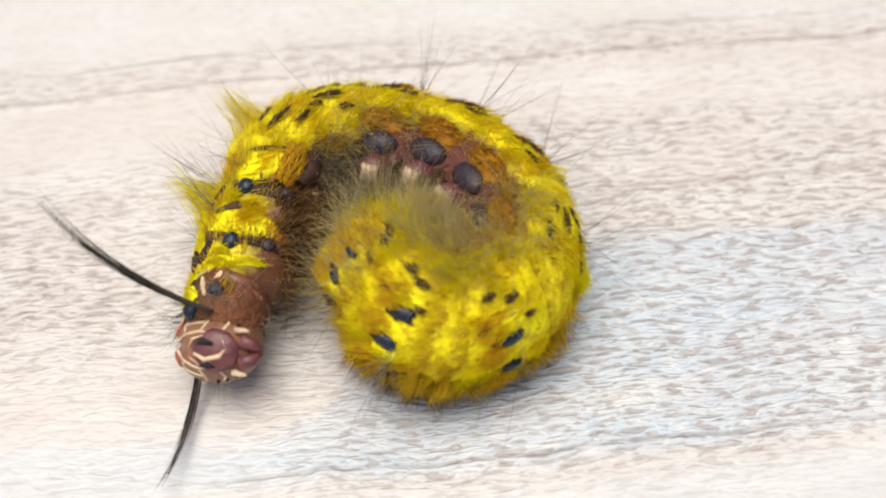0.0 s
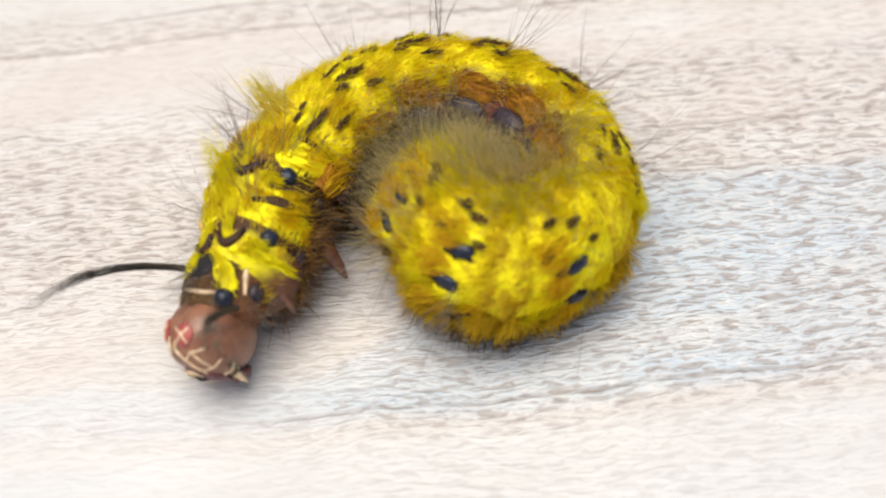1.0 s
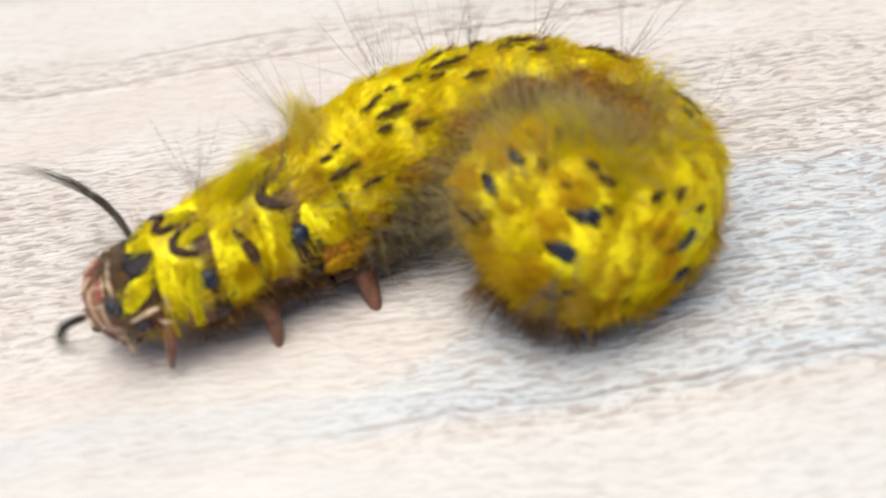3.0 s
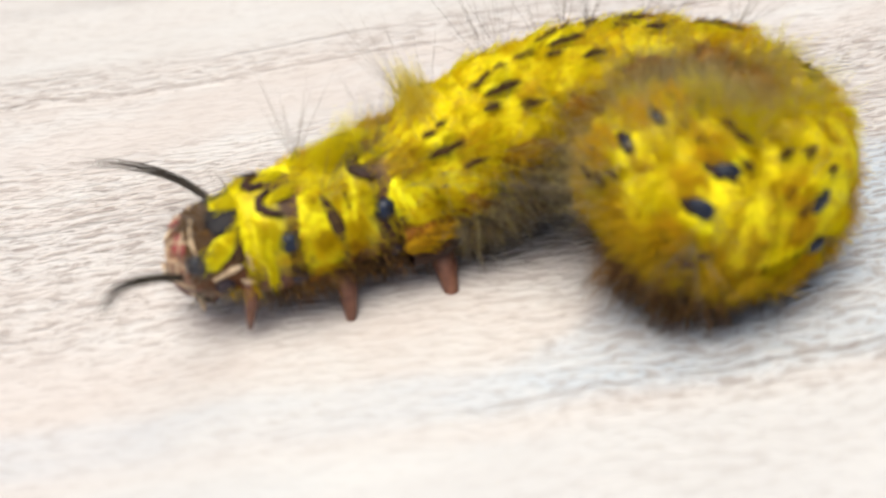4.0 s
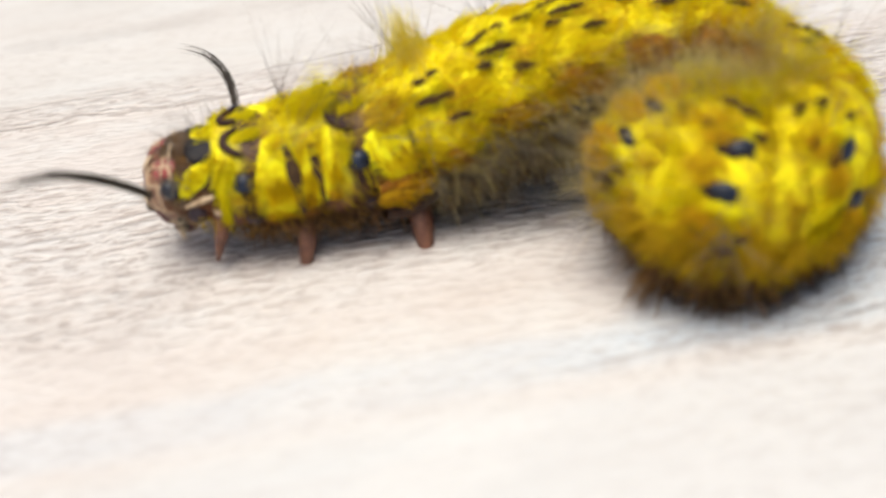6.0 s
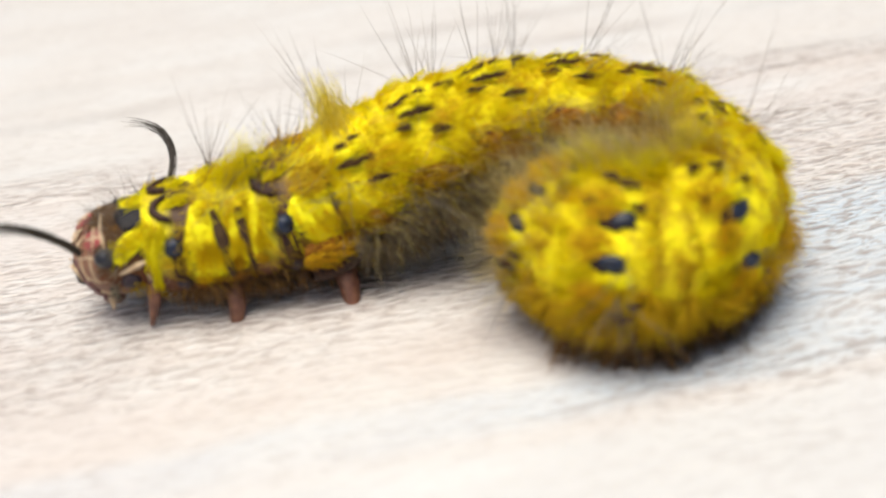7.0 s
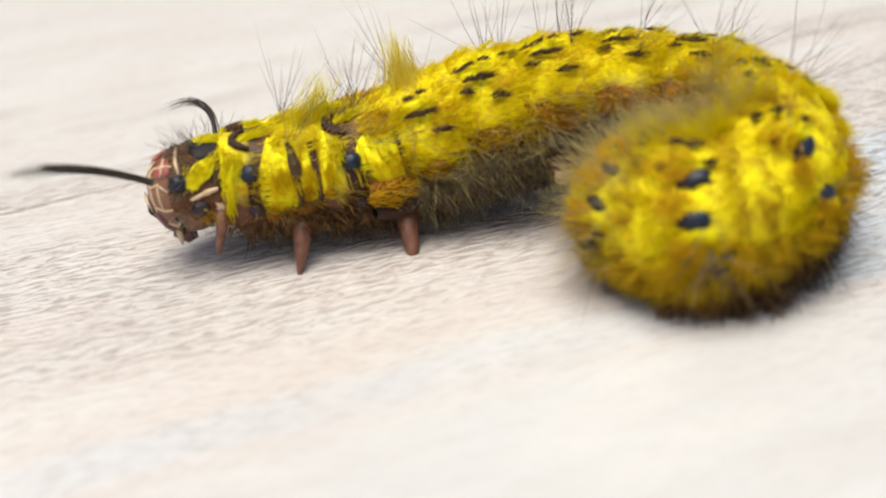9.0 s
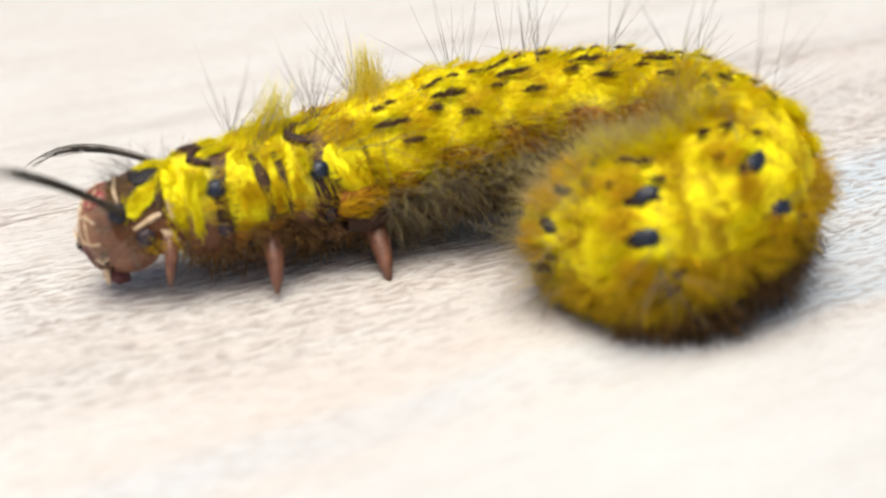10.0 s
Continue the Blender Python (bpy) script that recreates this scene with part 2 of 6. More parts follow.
FUR_PALE = fur_material("pale_fuzz", (0.48, 0.40, 0.14), (0.66, 0.58, 0.26), (0.78, 0.70, 0.42), 0.65)
FUR_BROWN = fur_material("brown_hair", (0.10, 0.045, 0.02), (0.22, 0.11, 0.04), (0.40, 0.23, 0.07), 0.3)
FUR_STRAW = fur_material("straw_hair", (0.50, 0.42, 0.15), (0.66, 0.58, 0.26), (0.78, 0.70, 0.40), 0.65)
FUR_SMOKE = fur_material("smoky_hair", (0.13, 0.10, 0.06), (0.24, 0.19, 0.12), (0.38, 0.32, 0.21), 0.4)
FUR_OLIVE = fur_material("golden_fringe", (0.42, 0.22, 0.01), (0.70, 0.46, 0.015), (0.88, 0.70, 0.03), 0.45)
# ochre carries the shade on the lower half of the hind rings
FUR_OCHRE_SHADE = fur_material("shaded_ochre_hair", (0.20, 0.10, 0.008), (0.40, 0.25, 0.012), (0.62, 0.45, 0.02), 0.4)
FUR_DARK = fur_material("dark_hair", (0.03, 0.025, 0.02), (0.07, 0.055, 0.045), (0.12, 0.10, 0.08), 0.15)
BRISTLE = fur_material("bristle", (0.10, 0.085, 0.07), (0.22, 0.19, 0.16), (0.34, 0.30, 0.26), 0.4)
SKIN = skin_material("yellow_skin", (0.86, 0.74, 0.012), (0.52, 0.34, 0.012), (0.16, 0.07, 0.03), -0.0026)
SKIN_TAIL = skin_material("tail_skin", (0.86, 0.74, 0.012), (0.52, 0.34, 0.012), (0.50, 0.36, 0.12))
SKIN_MID = skin_material("mid_body_skin", (0.88, 0.76, 0.012), (0.54, 0.35, 0.012), (0.13, 0.05, 0.04), 0.0010, 0.0015)
SKIN_THORAX = thorax_material()
SKIN_NECK = skin_material("neck_skin", (0.10, 0.055, 0.025), (0.055, 0.028, 0.016), (0.18, 0.07, 0.035), 0.0008, 0.002, 600)
FOLD_SKIN = skin_material("fold_skin", (0.80, 0.68, 0.012), (0.46, 0.30, 0.015), (0.10, 0.04, 0.025))
HEAD_SKIN = plain_material("red_brown_head", (0.28, 0.125, 0.07), (0.17, 0.07, 0.042), 900, 0.36)
CROWN = plain_material("pink_red_crown", (0.42, 0.085, 0.08), (0.28, 0.05, 0.045), 1500, 0.4)
CREAM = plain_material("cream_marking", (0.74, 0.57, 0.37), (0.52, 0.36, 0.22), 1600, 0.45)
DARK = plain_material("black_spot", (0.008, 0.008, 0.012), (0.025, 0.02, 0.02), 2200, 0.55, 0.5, 0.25)
BLUE = plain_material("blue_black_spot", (0.012, 0.022, 0.05), (0.010, 0.010, 0.014), 1800, 0.32, 0.4, 0.35)
LEMON = plain_material("lemon_lobe", (0.93, 0.88, 0.012), (0.84, 0.74, 0.01), 700, 0.6, 0.6, 0.2)
LOBE = lobe_material()
BROWN = plain_material("brown_dash", (0.055, 0.024, 0.014), (0.025, 0.012, 0.009), 1800, 0.6, 0.4, 0.25)
GREY_LINE = plain_material("grey_brown_line", (0.085, 0.05, 0.022), (0.05, 0.026, 0.014), 1800, 0.6, 0.4, 0.2)
ORANGE = plain_material("orange_brown_patch", (0.36, 0.15, 0.008), (0.17, 0.06, 0.008), 900, 0.65, 0.5, 0.15)
SLATE = plain_material("slate_bump", (0.020, 0.018, 0.030), (0.05, 0.03, 0.035), 1200, 0.38, 0.6, 0.3)
MAROON = plain_material("maroon_proleg", (0.17, 0.05, 0.05), (0.10, 0.03, 0.035), 1200, 0.4, 0.4)
TAN = plain_material("tan_leg", (0.22, 0.095, 0.055), (0.11, 0.042, 0.028), 1400, 0.35, 0.3)

# ---- the floor ----
bm = bmesh.new()
bmesh.ops.create_cube(bm, size=1)
bmesh.ops.scale(bm, vec=(1.2, 1.2, 0.02), verts=bm.verts)
bmesh.ops.translate(bm, vec=(0, 0, -0.01), verts=bm.verts)
me = bpy.data.meshes.new("floor")
bm.to_mesh(me)
bm.free()
me.materials.append(WOOD)
floor = tagged(new("floor", me), "whitewashed wood-grain board with short embossed pores", "floor", kind="structure")

# ---- the caterpillar ----
LEN = [0.00392, 0.00463, 0.00674, 0.00656, 0.00501, 0.00520, 0.00528, 0.00530, 0.00547, 0.00584, 0.00577, 0.00469, 0.00370, 0.00220]
RAD = [0.00250, 0.00330, 0.00420, 0.00480, 0.00500, 0.00520, 0.00540, 0.00550, 0.00550, 0.00550, 0.00550, 0.00540, 0.00470, 0.00320]
rng = np.random.default_rng(4)
caterpillar = tagged(new("caterpillar"), "hairy yellow caterpillar with black spots, curled on pale board", "caterpillar")


def part(name, mesh, material, parent, label=""):
    """Links a bmesh or mesh as one object under a thing or a part."""
    if isinstance(mesh, bmesh.types.BMesh):
        data = bpy.data.meshes.new(name)
        mesh.to_mesh(data)
        mesh.free()
        mesh = data
    if not mesh.materials:
        mesh.materials.append(material)
    ob = new(name, mesh)
    ob.parent = parent
    return tagged(ob, label)


def smooth(bm):
    for f in bm.faces:
        f.smooth = True
    return bm


def body_radius(r, u):
    """Radius of a segment at u from -1 (hind edge) to 1 (front edge)."""
    return r * (1.0 - 0.13 * abs(u) ** 2.6)


def ring_point(r, phi):
    """y, z on a cross-section, with a slightly flattened belly. phi: 0 at the back's ridge, positive to the left."""
    y, z = r * math.sin(phi), r * math.cos(phi)
    return y, z * (0.90 if z < 0 else 1.0)


def segment_mesh(length, r, reach=1.18, bumps=0.03, seed=0, crease=0.025):
    """A closed barrel along x, bulging between its edges, with shallow creases."""
    bm = bmesh.new()
    n, steps = 36, 11
    rings = []
    for k in range(steps):
        u = -1 + 2 * k / (steps - 1)
        x = u * length * reach / 2
        rr = body_radius(r, u) * (1 - crease * math.cos(u * 9))
        ring = []
        for j in range(n):
            phi = 2 * math.pi * j / n
            lump = 1 + bumps * noise.noise((math.sin(phi) * 2.2 + seed, math.cos(phi) * 2.2, u * 1.6))
            y, z = ring_point(rr * lump, phi)
            ring.append(bm.verts.new((x, y, z)))
        rings.append(ring)
    for a, b in zip(rings, rings[1:]):
        for j in range(n):
            bm.faces.new((a[j], a[(j + 1) % n], b[(j + 1) % n], b[j]))
    for ring, sgn in ((rings[0], -1), (rings[-1], 1)):
        prev = ring
        for q, w in ((0.75, 0.14), (0.4, 0.22)):
            nxt = [bm.verts.new((v.co.x + sgn * w * r, v.co.y * q, v.co.z * q)) for v in ring]
            for j in range(n):
                bm.faces.new((prev[j], prev[(j + 1) % n], nxt[(j + 1) % n], nxt[j]))
            prev = nxt
        bm.faces.new(prev)
    bmesh.ops.recalc_face_normals(bm, faces=bm.faces)
    return smooth(bm)


def strands(name, base, way, length, width, droop, curl=0.25, rings=3):
    """A mesh of many thin tapered curved hairs, three-sided. base, way, droop: n x 3; length, width: n."""
    n = len(base)
    way = way / np.linalg.norm(way, axis=1)[:, None]
    side = np.cross(way, rng.normal(size=(n, 3)))
    side /= np.linalg.norm(side, axis=1)[:, None]
    other = np.cross(way, side)
    per = 3 * rings + 1
    verts = np.empty((n, per, 3))
    for k in range(rings):
        f = k * 0.94 / (rings - 1) * (0.77 if rings == 3 else 1.0)
        w = 1.0 - 0.75 * f * f
        mid = base + way * (length * f)[:, None] + droop * (length * f * f)[:, None] + side * (length * curl * f * f * 0.5)[:, None]
        for j in range(3):
            a = 2 * math.pi * j / 3
            verts[:, 3 * k + j] = mid + (side * math.cos(a) + other * math.sin(a)) * (width * w / 2)[:, None]
    verts[:, per - 1] = base + way * length[:, None] + droop * length[:, None] + side * (length * curl * 0.5)[:, None]
    quads = np.array([[3 * k + j, 3 * k + (j + 1) % 3, 3 * k + 3 + (j + 1) % 3, 3 * k + 3 + j] for k in range(rings - 1) for j in range(3)])
    tips = np.array([[per - 4 + j, per - 4 + (j + 1) % 3, per - 1] for j in range(3)])
    off = (np.arange(n) * per)[:, None, None]
    loops = np.concatenate([(quads[None] + off).reshape(n, -1), (tips[None] + off).reshape(n, -1)], axis=1).ravel()
    sizes = np.tile([4] * len(quads) + [3] * 3, n)
    starts = np.concatenate([[0], np.cumsum(sizes)[:-1]])
    data = bpy.data.meshes.new(name)
    data.vertices.add(n * per)
    data.vertices.foreach_set("co", verts.ravel())
    data.loops.add(len(loops))
    data.loops.foreach_set("vertex_index", loops.astype(np.int32))
    data.polygons.add(len(sizes))
    data.polygons.foreach_set("loop_start", starts.astype(np.int32))
    data.polygons.foreach_set("use_smooth", np.ones(len(sizes), dtype=bool))
    data.update(calc_edges=True)
    return data


def on_body(i_len, r, u, phi, lift=0.0):
    """Points and outward normals on a segment, for arrays u and phi."""
    rr = r * (1.0 - 0.13 * np.abs(u) ** 2.6) + lift
    y, z = rr * np.sin(phi), rr * np.cos(phi)
    z = np.where(z < 0, z * 0.90, z)
    p = np.stack([u * i_len * 1.18 / 2, y, z], -1)
    slope = 0.34 * np.sign(u) * np.abs(u) ** 1.6 * r / (i_len * 0.59)
    nrm = np.stack([slope, np.sin(phi), np.cos(phi)], -1)
    return p, nrm / np.linalg.norm(nrm, axis=1)[:, None]


def coat(name, parent, length, r, count, span, hair, width, material, clumps=0, lean=0.75, spread=0.30, gaps=(), label="", drop=0.0, urange=(-1.0, 1.0), right=None, side=0, rise=-0.0001, pull=0.0):
    """Hair over the angles span (degrees, both sides, or one side; right: where it ends on the right), leaning towards the tail, drawn together in clumps."""
    lo, hi = span
    if clumps:
        cu = rng.uniform(urange[0], urange[1], clumps)
        cp = np.radians(rng.uniform(lo, hi, clumps)) * rng.choice([-1, 1], clumps)
        cl = rng.uniform(0.75, 1.25, clumps)
        pick = rng.integers(0, clumps, count)
        cw = rng.normal(0, 0.28, (clumps, 3))
        u = np.clip(cu[pick] + rng.normal(0, 0.13, count), -1, 1)
        phi = cp[pick] + rng.normal(0, 0.10, count)
        ln = hair * cl[pick] * rng.uniform(0.6, 1.15, count)
    else:
        u = rng.uniform(urange[0], urange[1], count)
        phi = np.radians(rng.uniform(lo, hi, count)) * rng.choice([-1, 1], count)
        ln = hair * rng.uniform(0.5, 1.2, count)
    if side:
        phi = np.abs(phi) * side
    if right is not None:
        phi = np.where(phi < 0, phi * right / hi, phi)
    keep = np.ones(count, dtype=bool)
    for gu, gp, size in gaps:
        d = np.hypot((u - gu) * length * 0.59, (phi - math.radians(gp)) * r)
        keep &= d > size
        for share in (0.4, 0.8):
            d2 = np.hypot((u - gu) * length * 0.59 - ln * share, (phi - math.radians(gp)) * r)
            keep &= d2 > size * 0.6
        ln = np.where((d < size * 2.2), ln * 0.55, ln)
    p, nrm = on_body(length, r, u, phi)
    way = nrm + np.array([-lean, 0, 0]) + rng.normal(0, spread, (count, 3))
    if clumps:
        way = way + cw[pick] + (p[:, :] * 0)
    fall = np.tile([0.0, pull, -drop], (count, 1)) - nrm * 0.22
    p, way, ln, fall = p[keep], way[keep], ln[keep], fall[keep]
    wd = width * rng.uniform(0.7, 1.3, len(p))
    return tagged(part(name, strands(name, p + nrm[keep] * rise, way, ln, wd, fall), material, parent, label), kind="stuff")


def blob(parent, name, length, r, u, phi, size, material, label="", lift=0.0, turn=0.0):
    """A low rounded boss on the skin at u, phi (degrees): size is length along, across and height."""
    bm = bmesh.new()
    bmesh.ops.create_uvsphere(bm, u_segments=14, v_segments=9, radius=1)
    for v in bm.verts:
        v.co *= 1 + 0.10 * noise.noise(v.co * 1.7 + Vector((u * 7, phi, r * 900)))
    a = math.radians(phi)
    p, nrm = on_body(length, r, np.array([u]), np.array([a]), lift)
    nz = Vector(nrm[0])
    x = (Vector((1, 0, 0)) - nz * nz.x).normalized()
    m = Matrix((x, nz.cross(x), nz)).transposed().to_4x4()
    m = Matrix.Translation(Vector(p[0])) @ m @ Matrix.Rotation(radians(turn), 4, "Z") @ Matrix.Diagonal((size[0], size[1], size[2], 1))
    bm.transform(m)
    return part(name, smooth(bm), material, parent, label)


def patch(parent, name, length, r, u, phi, size, material, label="", lift=0.0, turn=0.0, point=0.0, ragged=0.14):
    """A raised pad that follows the skin at u, phi (degrees). size: half its length along the body, half its width round it, its
    height; point: how far its lower end is drawn out to a tip. Its rim runs down under the skin."""
    bm = bmesh.new()
    n, steps = 28, 4
    ca, sa = math.cos(radians(turn)), math.sin(radians(turn))
    sgn = 1 if phi >= 0 else -1
    rings = []
    seed = u * 13.7 + phi * 0.31 + length * 4000
    for k in range(1, steps + 2):
        f = min(k, steps) / steps
        uu, pp, hh = [], [], []
        for j in range(n):
            th = 2 * math.pi * j / n
            wob = 1 + 0.22 * noise.noise((math.cos(th) * 1.5 + seed, math.sin(th) * 1.5, seed * 0.7)) + ragged * noise.noise((math.cos(th) * 4.5 + seed, math.sin(th) * 4.5, seed))
            x, y = f * math.cos(th) * wob, f * math.sin(th) * wob
            if y > 0:
                x *= 1 - point * y * 0.75
                y *= 1 + point * 0.35
            x, y = x * size[0], y * size[1]
            x, y = x * ca - y * sa, x * sa + y * ca
            uu.append(u + x / (length * 0.59))
            pp.append(math.radians(phi) + sgn * y / r)
            hh.append(lift + size[2] * (1 - f * f) if k <= steps else -0.0004)
        p, _ = on_body(length, r, np.clip(np.array(uu), -1.1, 1.1), np.array(pp), np.array(hh))
        rings.append([bm.verts.new(q) for q in p])
    c, _ = on_body(length, r, np.array([u]), np.array([math.radians(phi)]), lift + size[2])
    mid = bm.verts.new(c[0])
    for j in range(n):
        bm.faces.new((mid, rings[0][j], rings[0][(j + 1) % n]))
        for p, q in zip(rings, rings[1:]):
            bm.faces.new((p[j], q[j], q[(j + 1) % n], p[(j + 1) % n]))
    bmesh.ops.recalc_face_normals(bm, faces=bm.faces)
    return part(name, smooth(bm), material, parent, label)


def stroke(parent, name, length, r, path, wide, material, label="", height=0.00010, lift=0.00006):
    """A low brush mark on the skin along a path of (u, phi in degrees), tapering to both ends, half-width wide."""
    bm = bmesh.new()
    pts = []
    for (u0, p0), (u1, p1) in zip(path, path[1:]):
        pts += [(u0 + (u1 - u0) * q / 5, p0 + (p1 - p0) * q / 5) for q in range(5)]
    pts.append(path[-1])
    pts = np.array(pts)
    x, y = pts[:, 0] * length * 0.59, np.radians(pts[:, 1]) * r
    for _ in range(4):
        x[1:-1], y[1:-1] = (x[:-2] + 2 * x[1:-1] + x[2:]) / 4, (y[:-2] + 2 * y[1:-1] + y[2:]) / 4
    dx, dy = np.gradient(x), np.gradient(y)
    d = np.hypot(dx, dy) + 1e-9
    nx, ny = -dy / d, dx / d
    n = len(x)
    w = np.array([wide * (0.25 + 0.75 * math.sin(math.pi * (k + 0.6) / (n + 0.2)) ** 0.6) * (1 + 0.3 * noise.noise((k * 0.45, path[0][1], path[0][0] * 9))) for k in range(n)])
    rows = []
    for side, h in ((-1.08, -0.0003), (-1.0, lift), (-0.55, lift + height * 0.8), (0.0, lift + height), (0.55, lift + height * 0.8), (1.0, lift), (1.08, -0.0003)):
        p, _ = on_body(length, r, (x + nx * w * side) / (length * 0.59), (y + ny * w * side) / r, h)
        rows.append([bm.verts.new(q) for q in p])
    for a, b in zip(rows, rows[1:]):
        for k in range(n - 1):
            bm.faces.new((a[k], a[k + 1], b[k + 1], b[k]))
    bmesh.ops.recalc_face_normals(bm, faces=bm.faces)
    return part(name, smooth(bm), material, parent, label)


def fuzzy(parent, name, length, r, path, wide, label, count=110):
    """A yellow brush mark whose short hair runs along it and blurs its outline."""
    mark = stroke(parent, name, length, r, path, wide, LOBE, label)
    k = rng.uniform(0, len(path) - 1.001, count)
    j = k.astype(int)
    q = np.array(path, dtype=float)
    at = q[j] + (q[j + 1] - q[j]) * (k - j)[:, None]
    p, nrm = on_body(length, r, at[:, 0] + rng.normal(0, wide * 0.55, count) / (length * 0.59), np.radians(at[:, 1]) + rng.normal(0, wide * 0.55, count) / r, 0.00012)
    e, _ = on_body(length, r, q[j + 1][:, 0], np.radians(q[j + 1][:, 1]), 0.0)
    b, _ = on_body(length, r, q[j][:, 0], np.radians(q[j][:, 1]), 0.0)
    way = e - b
    way = way / np.linalg.norm(way, axis=1)[:, None] + nrm * 0.25 + rng.normal(0, 0.18, (count, 3))
    tagged(part("short_hair", strands("short_hair", p, way, 0.0009 * rng.uniform(0.5, 1.2, count), np.full(count, 0.00010), np.zeros((count, 3)), 0.2), FUR_BRIGHT, parent, "short lemon-yellow hair"), kind="stuff")
    return mark


def hair_mark(parent, name, length, r, u, phi, size, material, label, count=90, hair=0.0009, width=0.00009, lift=0.0004):
    """A mark made of short flat-lying hair: size is half its length along the body and half its width round it."""
    a, q = rng.uniform(0, 2 * math.pi, count), np.sqrt(rng.uniform(0, 1, count))
    uu = u + q * np.cos(a) * size[0] / (length * 0.59) + hair * 0.35 / (length * 0.59)
    pp = math.radians(phi) + q * np.sin(a) * size[1] / r
    p, nrm = on_body(length, r, uu, pp, lift)
    way = nrm * 0.35 + np.array([-1.0, 0, 0]) + rng.normal(0, 0.22, (count, 3))
    return tagged(part(name, strands(name, p, way, hair * rng.uniform(0.6, 1.2, count), np.full(count, width), np.zeros((count, 3)), 0.2), material, parent, label), kind="stuff")


def taper(parent, name, points, radii, material, label="", sides=10):
    """A rounded tube through points with changing radius, closed with domes."""
    bm = bmesh.new()
    pts = [Vector(p) for p in points]
    rings = []
    s = (pts[-1] - pts[0]).orthogonal()
    for k, (p, r) in enumerate(zip(pts, radii)):
        d = (pts[min(k + 1, len(pts) - 1)] - pts[max(k - 1, 0)]).normalized()
        s = (s - d * s.dot(d)).normalized()
        o = d.cross(s)
        rings.append([bm.verts.new(p + (s * math.cos(2 * math.pi * j / sides) + o * math.sin(2 * math.pi * j / sides)) * r) for j in range(sides)])
    for a, b in zip(rings, rings[1:]):
        for j in range(sides):
            bm.faces.new((a[j], a[(j + 1) % sides], b[(j + 1) % sides], b[j]))
    bm.faces.new(rings[0])
    bm.faces.new(rings[-1])
    bmesh.ops.recalc_face_normals(bm, faces=bm.faces)
    return part(name, smooth(bm), material, parent, label)


def sparse_hairs(parent, length, r, count, span, hair, width=0.00006, material=None, lean=0.1, spread=0.35, bunches=None):
    """Long single bristles, in bunches."""
    bunches = bunches or max(1, count // 7)
    cu = rng.uniform(-0.5, 0.5, bunches)
    cp = np.radians(rng.uniform(span[0], span[1], bunches)) * rng.choice([-1, 1], bunches)
    pick = rng.integers(0, bunches, count)
    p, nrm = on_body(length, r, cu[pick] + rng.normal(0, 0.05, count), cp[pick] + rng.normal(0, 0.04, count))
    way = nrm + np.array([-lean, 0, 0]) + rng.normal(0, spread, (count, 3))
    ln = hair * rng.uniform(0.45, 1.15, count)
    data = strands("bristles", p, way, ln, np.full(count, width), rng.normal(0, 0.05, (count, 3)), 0.12)
    return tagged(part("bristles", data, material or BRISTLE, parent, "long thin dark bristles"), kind="stuff")


